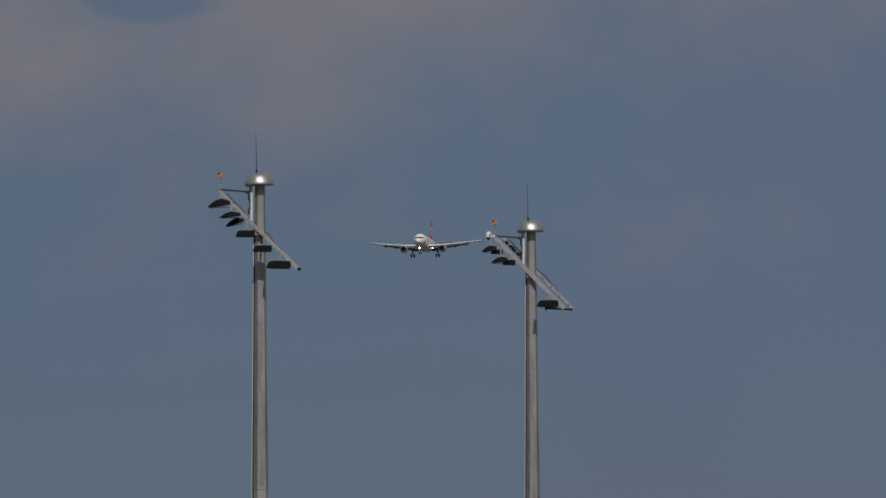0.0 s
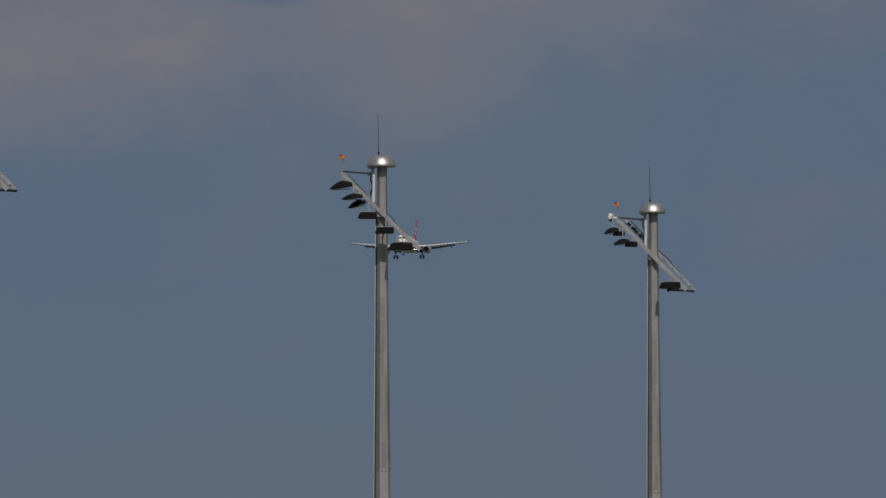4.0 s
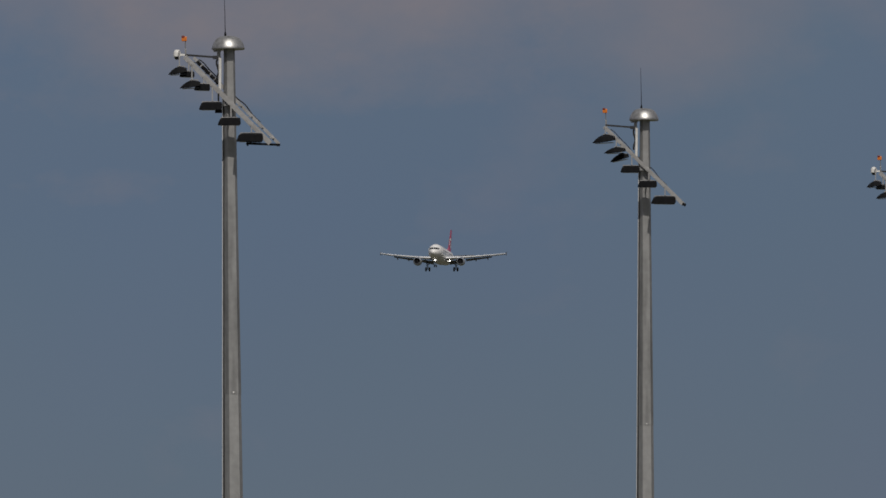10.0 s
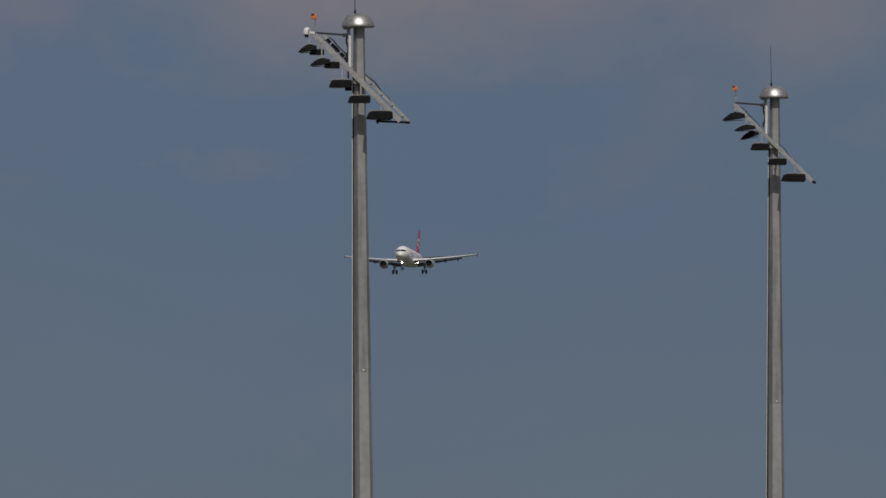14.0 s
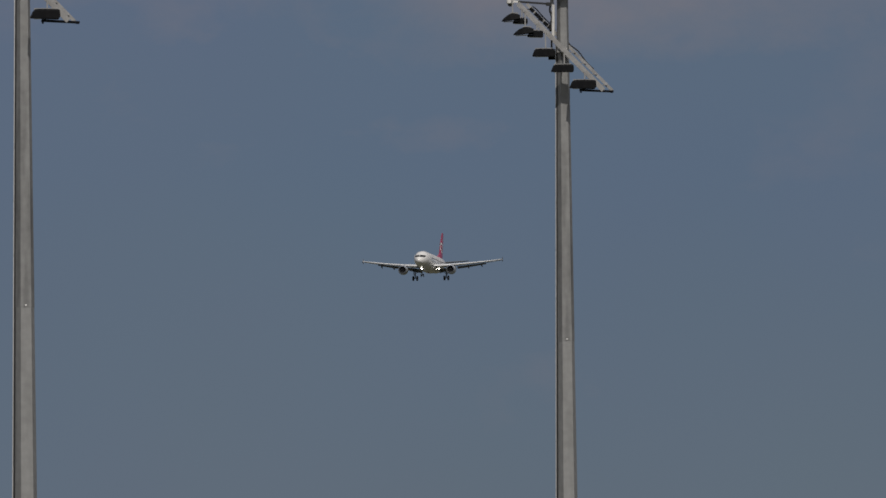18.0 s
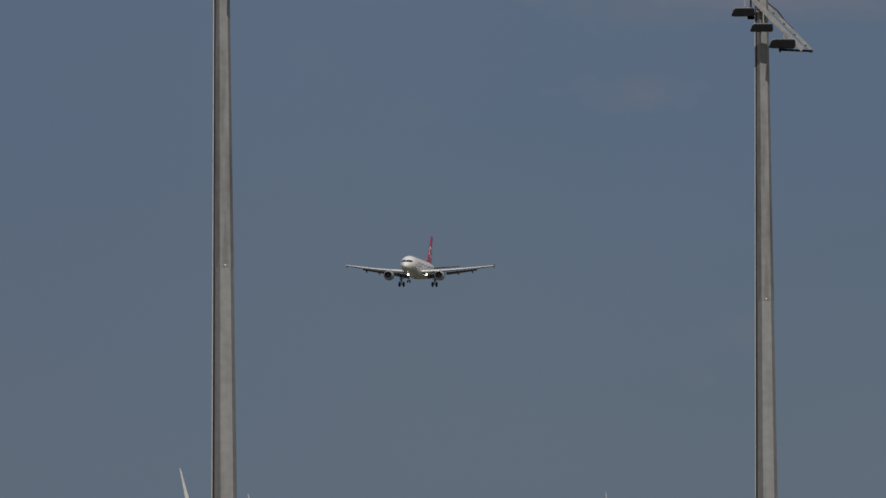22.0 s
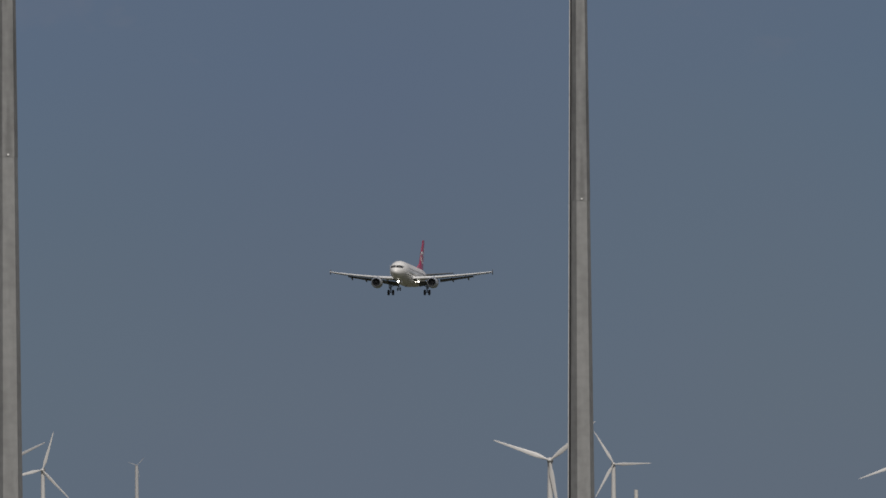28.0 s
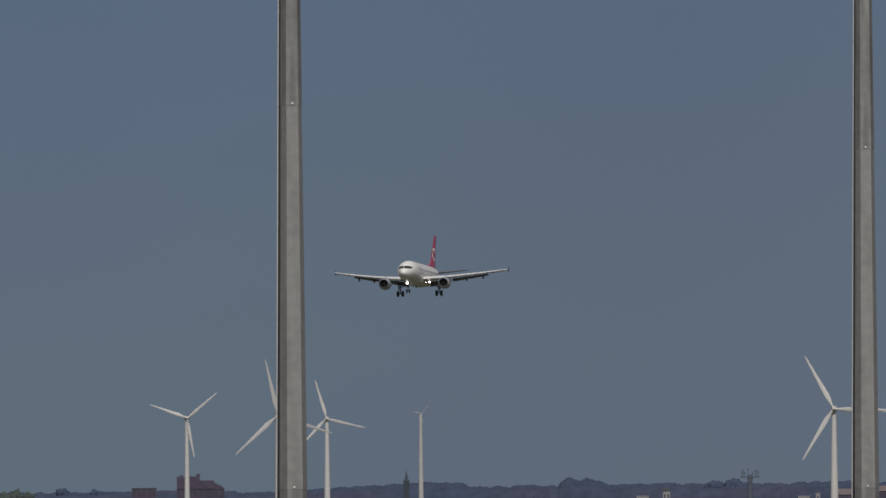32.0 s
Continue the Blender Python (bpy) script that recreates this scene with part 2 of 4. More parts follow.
M = dict(
    galv=mat("galvanised_steel", (0.365, 0.363, 0.356), 0.52, 0.72, (5, 0.10), ((0.21, 0.209, 0.206), 4.5, 0.8, 0.10), 0.10),
    galv_low=mat("newer_galvanised_steel", (0.415, 0.413, 0.405), 0.52, 0.76, (5, 0.09), ((0.33, 0.328, 0.32), 4.5, 0.75, 0.09), 0.08),
    beam=mat("grey_steel_beam", (0.36, 0.355, 0.35), 0.55, 0.2, (14, 0.1), ((0.2, 0.19, 0.18), 4, 0.5, 1)),
    cap=mat("spun_aluminium", (0.50, 0.495, 0.48), 0.46, 1.0, (14, 0.14), ((0.27, 0.26, 0.245), 5, 0.7, 1), 0.14),
    black=mat("black_housing", (0.006, 0.0065, 0.008), 0.75, 0.0, (12, 0.25), ((0.012, 0.0115, 0.012), 5, 0.5, 1), spec=0.15),
    glassdark=mat("dark_lamp_glass", (0.02, 0.022, 0.025), 0.12, 0.0, (3, 0.2)),
    cable=mat("black_cable", (0.02, 0.02, 0.022), 0.6, 0.0, (20, 0.2)),
    whiteplastic=mat("white_plastic", (0.72, 0.71, 0.68), 0.4, 0.0, (10, 0.05), ((0.5, 0.47, 0.42), 6, 0.4, 1)),
    orange=mat("orange_lens", (0.72, 0.20, 0.03), 0.25, 0.0, (15, 0.1)),
    redlens=mat("dark_red_cap", (0.16, 0.025, 0.02), 0.35, 0.0, (15, 0.1)),
    rail=mat("bright_steel_rail", (0.80, 0.79, 0.77), 0.45, 0.1, (8, 0.08)),
    concrete=mat("concrete", (0.34, 0.33, 0.31), 0.9, 0.0, (7, 0.15), ((0.2, 0.19, 0.17), 1.4, 0.5, 1), 0.4),
    white=mat("white_aircraft_paint", (0.84, 0.825, 0.80), 0.28, 0.0, (0.9, 0.03), ((0.68, 0.66, 0.63), 0.35, 0.25, 1), 0.0, 0.3),
    belly=mat("pale_grey_aircraft_paint", (0.66, 0.65, 0.64), 0.4, 0.0, (0.8, 0.07), ((0.48, 0.46, 0.45), 0.5, 0.5, 1)),
    wing=mat("light_grey_wing_paint", (0.70, 0.70, 0.70), 0.35, 0.0, (0.7, 0.06), ((0.50, 0.50, 0.50), 0.6, 0.5, 1)),
    # worn grey, darkened so that underside shade is part of the colour
    flap=mat("worn_shaded_flap_paint", (0.12, 0.125, 0.14), 0.45, 0.0, (1.2, 0.08), ((0.08, 0.08, 0.09), 0.8, 0.5, 1)),
    red=mat("red_tail_paint", (0.38, 0.021, 0.088), 0.32, 0.0, (0.8, 0.06), ((0.36, 0.02, 0.06), 0.4, 0.5, 1), 0.0, 0.3),
    steel=mat("polished_lip", (0.40, 0.43, 0.48), 0.30, 0.8, (3, 0.05)),
    nacelle=mat("nacelle_paint", (0.38, 0.40, 0.435), 0.33, 0.0, (0.9, 0.05), ((0.28, 0.29, 0.31), 0.8, 0.5, 1)),
    dark=mat("dark_interior", (0.03, 0.03, 0.033), 0.5, 0.3, (4, 0.2)),
    tyre=mat("rubber_tyre", (0.022, 0.022, 0.023), 0.8, 0.0, (6, 0.2)),
    gear=mat("grey_gear_metal", (0.13, 0.14, 0.16), 0.4, 0.4, (5, 0.1)),
    windscreen=mat("cockpit_glass", (0.015, 0.016, 0.018), 0.08, 0.0, (2, 0.1)),
    landing=lamp_mat("landing_light", (1.0, 0.95, 0.86), 14.0),
    turbine=mat("turbine_white_paint", (0.60, 0.588, 0.575), 0.45, 0.0, (0.5, 0.04), ((0.60, 0.57, 0.54), 0.25, 0.4, 0.3)),
    # turbine white greyed down, with distance haze put into the paint
    turbine_hazed=mat("hazed_turbine_paint", (0.47, 0.465, 0.465), 0.5, 0.0, (0.5, 0.05), ((0.42, 0.41, 0.41), 0.25, 0.4, 0.3)),
    turbine_dark=mat("turbine_grey_paint", (0.50, 0.49, 0.48), 0.5, 0.0, (0.7, 0.05), ((0.3, 0.29, 0.28), 0.6, 0.4, 1)),
    grass=mat("grass", (0.075, 0.078, 0.046), 0.95, 0.0, (0.06, 0.25), ((0.100, 0.090, 0.066), 0.011, 0.8, 1), 0.4),
    # bluish base: distance haze is put into the woodland colour
    leaves=mat("hazed_spring_woodland", (0.055, 0.074, 0.120), 0.95, 0.0, (0.25, 0.15), ((0.070, 0.070, 0.108), 0.03, 0.9, 1), 0.0, 0.0, 0.06, 0.05),
    greenleaf=mat("fresh_green_foliage", (0.044, 0.058, 0.054), 0.95, 0.0, (0.4, 0.2), ((0.040, 0.055, 0.045), 0.1, 0.7, 1), 0.0, 0.0, 0.35),
    bark=mat("bark", (0.06, 0.05, 0.042), 0.95, 0.0, (2, 0.25)),
    # purple cast of the red brick is distance haze mixed into the colour
    brick=mat("hazed_red_brick", (0.090, 0.078, 0.115), 0.9, 0.0, (0.6, 0.12), ((0.082, 0.074, 0.110), 0.2, 0.6, 1), spec=0.1),
    roof=mat("slate_roof", (0.050, 0.056, 0.070), 0.7, 0.0, (0.7, 0.15), ((0.05, 0.05, 0.055), 0.3, 0.5, 1)),
    # both tile colours are greyed to hold the distance haze
    dulltile=mat("hazed_red_tile", (0.165, 0.132, 0.138), 0.85, 0.0, (0.7, 0.12), ((0.16, 0.125, 0.125), 0.3, 0.6, 1)),
    tile=mat("hazed_orange_clay_tile", (0.31, 0.165, 0.115), 0.85, 0.0, (0.7, 0.15), ((0.24, 0.13, 0.10), 0.3, 0.6, 1)),
    render=mat("pale_wall_render", (0.62, 0.60, 0.56), 0.85, 0.0, (0.6, 0.06), ((0.45, 0.43, 0.40), 0.3, 0.5, 1)),
    # pale walls toned down, distance haze painted into the grey
    dullwall=mat("hazed_wall_render", (0.33, 0.33, 0.34), 0.85, 0.0, (0.6, 0.08), ((0.2, 0.19, 0.2), 0.3, 0.5, 1)),
    # panes pulled towards the brick colour, with the same haze tint
    pane=mat("hazed_window_glass", (0.074, 0.065, 0.092), 0.3, 0.0, (1, 0.1), spec=0.2),
    # teal-grey of the stone includes a painted tint of distance haze
    stonegrey=mat("hazed_weathered_stone", (0.062, 0.078, 0.098), 0.9, 0.0, (0.5, 0.15), ((0.055, 0.066, 0.085), 0.3, 0.6, 1), spec=0.1),
    # grey-blue base carries the haze in front of the tower
    towergrey=mat("hazed_tower_concrete", (0.105, 0.125, 0.160), 0.9, 0.0, (0.5, 0.15), ((0.085, 0.10, 0.13), 0.3, 0.6, 1), spec=0.1),
    feather=mat("dark_plumage", (0.018, 0.017, 0.018), 0.8, 0.0, (30, 0.2)),
)


# ---- mesh helpers ----
def mesh_of(name, bm, material, smooth=None):
    me = bpy.data.meshes.new(name)
    bmesh.ops.recalc_face_normals(bm, faces=bm.faces[:])
    if smooth is not None:
        for f in bm.faces:
            f.smooth = True
        for e in bm.edges:
            if len(e.link_faces) == 2 and e.calc_face_angle(0) > radians(smooth):
                e.smooth = False
    bm.to_mesh(me)
    bm.free()
    me.materials.append(material)
    return me


def part(name, bm, material, parent, label="", smooth=None):
    me = bm if isinstance(bm, bpy.types.Mesh) else mesh_of(name, bm, material, smooth)
    ob = new(name, me)
    ob.parent = parent
    if label:
        ob["label"] = label
    return ob


def box(bm, size, m=None, bevel=0.0, taper=1.0):
    """A box with its base at z = 0 before m; taper shrinks its top."""
    out = bmesh.ops.create_cube(bm, size=1.0)["verts"]
    for v in out:
        k = taper if v.co.z > 0 else 1.0
        v.co = Vector((v.co.x * size[0] * k, v.co.y * size[1] * k, (v.co.z + 0.5) * size[2]))
    if bevel:
        edges = list({e for v in out for e in v.link_edges})
        got = bmesh.ops.bevel(bm, geom=edges, offset=bevel, segments=2, profile=0.6, affect="EDGES")
        out = list({v for f in got["faces"] for v in f.verts} | {v for v in out if v.is_valid})
    if m is not None:
        bmesh.ops.transform(bm, matrix=m, verts=out)
    return bm


def loft(bm, rings, close_ends=True):
    """Joins rings of equally many points."""
    vs = [[bm.verts.new(p) for p in r] for r in rings]
    n = len(vs[0])
    for a, b in zip(vs, vs[1:]):
        for i in range(n):
            bm.faces.new((a[i], a[(i + 1) % n], b[(i + 1) % n], b[i]))
    if close_ends:
        bm.faces.new(vs[0])
        bm.faces.new(vs[-1])
    return bm


def lathe(bm, profile, n=24, m=None, turn=0.0, close_ends=True):
    """profile: (radius, height) about z."""
    m = m or Matrix()
    rings = [[m @ Vector((r * math.cos(turn + 2 * math.pi * i / n), r * math.sin(turn + 2 * math.pi * i / n), z)) for i in range(n)] for r, z in profile]
    return loft(bm, rings, close_ends)


def tube(bm, pts, r, n=8):
    """A round bar along points."""
    pts = [Vector(p) for p in pts]
    rings = []
    for i, p in enumerate(pts):
        d = (pts[min(i + 1, len(pts) - 1)] - pts[max(i - 1, 0)]).normalized()
        side = d.cross(Vector((0, 0, 1)) if abs(d.z) < 0.9 else Vector((1, 0, 0))).normalized()
        up = side.cross(d)
        rr = r[i] if isinstance(r, (list, tuple)) else r
        rings.append([p + (side * math.cos(2 * math.pi * k / n) + up * math.sin(2 * math.pi * k / n)) * rr for k in range(n)])
    return loft(bm, rings)


def bar(bm, a, b, w, h):
    """A rectangular bar from a to b."""
    a, b = Vector(a), Vector(b)
    d = (b - a).normalized()
    side = d.cross(Vector((0, 0, 1)) if abs(d.z) < 0.95 else Vector((0, 1, 0))).normalized() * (w / 2)
    up = side.cross(d).normalized() * (h / 2)
    return loft(bm, [[p + side + up, p - side + up, p - side - up, p + side - up] for p in (a, b)])


BM = bmesh.new


# ---- ground ----
def ground():
    bm = BM()
    n, r = 60, 5200.0
    bmesh.ops.create_grid(bm, x_segments=n, y_segments=n, size=r)
    ob = new("ground", mesh_of("ground", bm, M["grass"]))
    tagged(ob, "flat grass field reaching to the horizon", "ground", kind="structure")


ground()

# ---- floodlight masts ----
CAP_RIM = 20.33          # height of the dome's rim over the ground
JOINT = 10.65
FOOT_JOINT = 2.05
SHAFT_X = 0.025           # the shaft stands a little off the dome's axis


def girth(z):
    """Width of the ten-sided shaft: it tapers faster above the joint."""
    return 0.692 - 0.0185 * z if z < 10.6 else 0.4956 - 0.0186 * (z - 10.6)


def floodlight_mesh(curved):
    """A flat lamp housing with a raised rim; the curved kind has a shell back that runs down to a pointed nose."""
    bm = BM()
    w, d, h = 0.68, 0.48, 0.21
    if curved:
        rings = []
        for i in range(13):
            u = i / 12
            x = -w / 2 + w * u
            top = h * (0.08 + 0.92 * math.sin(math.pi / 2 * min(1.0, u * 1.55)) ** 0.85) * (1 - 0.25 * max(0.0, u - 0.72) / 0.28)
            low = 0.012 + 0.05 * u * u
            half = d / 2 * (0.62 + 0.38 * min(1.0, u * 2.2))
            rings.append([(x, -half, low), (x, half, low), (x, half * 0.86, low + (top - low) * 0.72), (x, half * 0.45, top), (x, -half * 0.45, top), (x, -half * 0.86, low + (top - low) * 0.72)])
        loft(bm, rings)
    else:
        side = [(-w / 2 + 0.015, 0), (-w / 2, 0.03), (-w / 2 + 0.06, h * 0.80), (-w / 2 + 0.11, h * 0.95), (-w / 2 + 0.17, h), (w / 2 - 0.06, h), (w / 2 - 0.01, h * 0.9), (w / 2, 0.06), (w / 2 - 0.03, 0)]
        loft(bm, [[(x, y, z * k) for x, z in side] for y, k in ((-d / 2, 0.80), (-d / 2 + 0.05, 1), (d / 2 - 0.05, 1), (d / 2, 0.80))])
    return mesh_of("housing", bm, M["black"], 40)


# lamps by pattern: x, y, z below the rim, yaw, roll, scale along x, y and z, shell-backed
LAMPS_A = [(-1.43, -0.80, -0.72, 0, -3, (0.78, 0.85, 1.05), True), (-1.17, -0.52, -0.78, 0, 2, (0.62, 0.80, 0.72), False),
           (-1.08, -0.80, -1.11, 0, -2, (0.86, 0.85, 1.05), True), (-0.75, -0.52, -1.16, 0, 2, (0.66, 0.80, 0.85), False),
           (-0.51, -0.80, -1.72, 0, 0, (0.96, 0.85, 1.02), False), (0.01, -0.80, -2.16, 0, 0, (0.95, 0.82, 0.98), False),
           (0.58, -0.80, -2.63, 4, 1, (1.08, 0.85, 1.12), False)]
LAMPS_B = [(-1.28, -0.80, -0.73, -8, -3, (1.03, 0.85, 1.25), True), (-0.93, -0.80, -1.06, -6, -2, (0.98, 0.85, 0.90), True),
           (-0.77, -0.52, -1.28, -6, -12, (0.88, 0.80, 0.95), True), (-0.44, -0.80, -1.67, 0, 0, (0.90, 0.85, 1.0), False),
           (0.10, -0.80, -2.14, 0, 0, (0.90, 0.82, 0.96), False), (0.61, -0.80, -2.67, 4, 1, (1.12, 0.85, 1.15), False)]


def mast_head(post, split_x, with_camera, plate, lamp_set):
    """The dome, the sloping lamp beam with its lamps, and the small fittings."""
    R = CAP_RIM
    bm = BM()
    lathe(bm, [(0.30, R + 0.02), (0.44, R - 0.005), (0.462, R + 0.01), (0.466, R + 0.04), (0.455, R + 0.09), (0.425, R + 0.17), (0.375, R + 0.26), (0.31, R + 0.33),
               (0.22, R + 0.375), (0.11, R + 0.395), (0.02, R + 0.40)], 40)
    part("dome_cap", bm, M["cap"], post, "rounded brushed aluminium dome cap", 50)
    bm = BM()
    tube(bm, [(-0.08, 0, R + 0.36), (-0.085, 0, R + 0.9), (-0.10, 0, R + 1.68)], [0.013, 0.009, 0.005], 8)
    lathe(bm, [(0.03, R + 0.38), (0.03, R + 0.46), (0.018, R + 0.5)], 10, Matrix.Translation((-0.08, 0, 0)))
    part("lightning_rod", bm, M["black"], post, "thin dark lightning rod", 40)
    # pale hanger under the dome, and the thin top stay that runs out from it
    bm = BM()
    box(bm, (0.10, 0.14, 0.26), pose(-0.27, -0.12, R - 0.27), 0.012)
    box(bm, (0.22, 0.10, 0.05), pose(-0.31, -0.12, R - 0.06), 0.01)
    part("hanger", bm, M["beam"], post, "pale grey bracket under the dome")
    bm = BM()
    bar(bm, (-0.22, -0.16, R - 0.225), (-1.22, -0.34, R - 0.15), 0.04, 0.055)
    box(bm, (0.14, 0.10, 0.10), pose(-0.37, -0.20, R - 0.27), 0.01)
    part("top_stay", bm, M["cable"], post)
    bm = BM()
    tube(bm, [(-1.21, -0.3, R - 0.2), (-1.21, -0.3, R + 0.27)], 0.014, 8)
    box(bm, (0.05, 0.05, 0.16), pose(-1.205, -0.3, R - 0.14), 0.006)
    beacon = part("beacon_pole", bm, M["galv"], post)
    bm = BM()
    box(bm, (0.15, 0.12, 0.13), pose(-1.24, -0.3, R + 0.24), 0.02)
    part("beacon_lens", bm, M["orange"], beacon, "orange obstruction light lens", 40)
    bm = BM()
    box(bm, (0.09, 0.10, 0.07), pose(-1.27, -0.32, R + 0.33), 0.02)
    part("beacon_cap", bm, M["redlens"], beacon, "dark red beacon cap", 40)
    # two sloping rails of the lamp beam, and rungs between them
    a, b = Vector((-1.27, -0.34, R - 0.20)), Vector((1.12, -0.34, R - 2.67) if plate else (1.22, -0.34, R - 2.66))
    shift = Vector((split_x, 0.46, 0.0))
    bm = BM()
    broad = Vector((0.04, 0, 0)) if plate else Vector()
    bar(bm, a + broad, b + broad, 0.085, 0.14 if plate else 0.11)
    part("front_rail", bm, M["beam"], post)
    bm = BM()
    bar(bm, a + shift, b + shift, 0.08, 0.09)
    part("rear_rail", bm, M["beam"], post)
    for i in range(8):
        p = a.lerp(b, (i + 0.5) / 8)
        bm = BM()
        bar(bm, p + Vector((0, 0.051, 0)), p + shift - Vector((0, 0.041, 0)), 0.040, 0.022)
        part("rung", bm, M["beam"], post)
    bm = BM()
    box(bm, (0.30, 0.30, 0.12), pose(0.0, -0.16, R - 1.60), 0.01)
    part("beam_clamp", bm, M["galv"], post)
    bm = BM()
    if plate:
        bar(bm, b + Vector((-0.60, -0.02, 0.005)), b + Vector((0.28, 0.24, -0.03)), 0.30, 0.05)
        box(bm, (0.05, 0.06, 0.11), pose(b.x - 0.60, b.y - 0.05, b.z - 0.07), 0.008)
        box(bm, (0.09, 0.12, 0.07), pose(b.x + 0.27, b.y + 0.24, b.z - 0.07), 0.012)
    else:
        box(bm, (0.12, 0.14, 0.09), pose(b.x + 0.03, b.y, b.z - 0.06, 0, 20, 0), 0.01)
    part("end_plate", bm, M["black"], post)
    # cables that sag along the beam, and loops by the post
    bm = BM()
    pts = []
    for i in range(25):
        u = i / 24
        p = (a + shift).lerp(b + shift, 0.05 + 0.72 * u)
        pts.append(p + Vector((0.03, 0, 0.06 + 0.035 * math.sin(u * 11) + 0.02 * math.sin(u * 27))))
    tube(bm, pts, 0.020 if plate else 0.014, 6)
    part("beam_cable", bm, M["cable"], post, smooth=60)
    bm = BM()
    tube(bm, [(-0.255 + 0.03 * math.sin(k * 1.3), -0.12, R - 0.22 - 0.075 * k) for k in range(9)], 0.026, 6)
    tube(bm, [(-0.305 - 0.03 * math.sin(k * 1.1), -0.16, R - 0.25 - 0.085 * k) for k in range(9)], 0.032, 6)
    part("cable_loop", bm, M["cable"], post, smooth=60)
    if plate:
        for u in (0.10, 0.155, 0.20, 0.26, 0.31):
            p = a.lerp(b, u) + shift * 0.55
            bm = BM()
            box(bm, (0.15, 0.13, 0.10), pose(p.x, p.y, p.z + 0.035, 0, 45, 0), 0.012)
            part("junction_box", bm, M["black"], post, "small black junction box")
        if 4 in lamp_set:
            bm = BM()
            box(bm, (0.20, 0.20, 0.10), pose(-0.29, -0.44, R - 1.80), 0.02)
            box(bm, (0.05, 0.05, 0.46), pose(-0.29, -0.44, R - 1.71))
            part("control_box", bm, M["black"], post, "small black control gear box")
    bm = BM()
    tube(bm, [(-0.235, -0.17, R - 0.24), (-0.24, -0.17, R - 0.7), (-0.25, -0.17, R - 1.14)], 0.045, 10)
    part("white_conduit", bm, M["whiteplastic"], post, "white plastic conduit", 50)
    if with_camera:
        bm = BM()
        lathe(bm, [(0.05, 0.12), (0.085, 0.09), (0.105, 0.03), (0.11, -0.07), (0.085, -0.09)], 16, pose(-1.44, -0.34, R - 0.12))
        bar(bm, (-1.42, -0.34, R - 0.13), (-1.20, -0.31, R - 0.155), 0.05, 0.06)
        cam_dome = part("camera_dome", bm, M["whiteplastic"], post, "white camera dome housing", 40)
        bm = BM()
        lathe(bm, [(0.08, 0.0), (0.07, -0.045), (0.035, -0.07)], 16, pose(-1.44, -0.34, R - 0.212))
        part("camera_lens", bm, M["glassdark"], cam_dome, smooth=50)
    for i, (x, y, z, yaw, roll, size, curved) in enumerate(LAMPS_A if plate else LAMPS_B):
        if i not in lamp_set:
            continue
        m = pose(x, y, R + z, 0, roll, yaw)
        lamp = part("floodlight", FLOOD[curved], None, post, "black floodlight with a flat glass underside")
        m = m @ Matrix.Diagonal((*size, 1))
        lamp.matrix_local = m
        part("lamp_glass", FLOOD_GLASS, None, lamp)
        # a pale arm reaches out from the rail and drops to a stirrup on the lamp
        top = a.z + (b.z - a.z) * (x - a.x) / (b.x - a.x)
        crown = R + z + 0.19 * size[2]
        bm = BM()
        bar(bm, (x + 0.05, y, crown), (x + 0.05, y, max(crown + 0.03, top - 0.02)), 0.035, 0.035)
        bar(bm, (x + 0.05, y - 0.018, max(crown + 0.03, top - 0.04)), (x + 0.05, a.y - 0.04, max(crown + 0.03, top - 0.04)), 0.05, 0.05)
        half = 0.24 * size[0]
        left = -half if not curved else 0.0
        bar(bm, (x + left, y, crown + 0.035), (x + half, y, crown + 0.035), 0.035, 0.022)
        for o in (left, half):
            bar(bm, (x + o, y, crown - 0.05), (x + o, y, crown + 0.04), 0.035, 0.022)
        part("lamp_bracket", bm, M["beam"], lamp).matrix_parent_inverse = m.inverted()


def glass_mesh():
    bm = BM()
    box(bm, (0.56, 0.40, 0.012), pose(0.02, 0, -0.014), 0.004)
    return mesh_of("lamp_glass", bm, M["glassdark"])


FLOOD = {True: floodlight_mesh(True), False: floodlight_mesh(False)}
FLOOD_GLASS = glass_mesh()


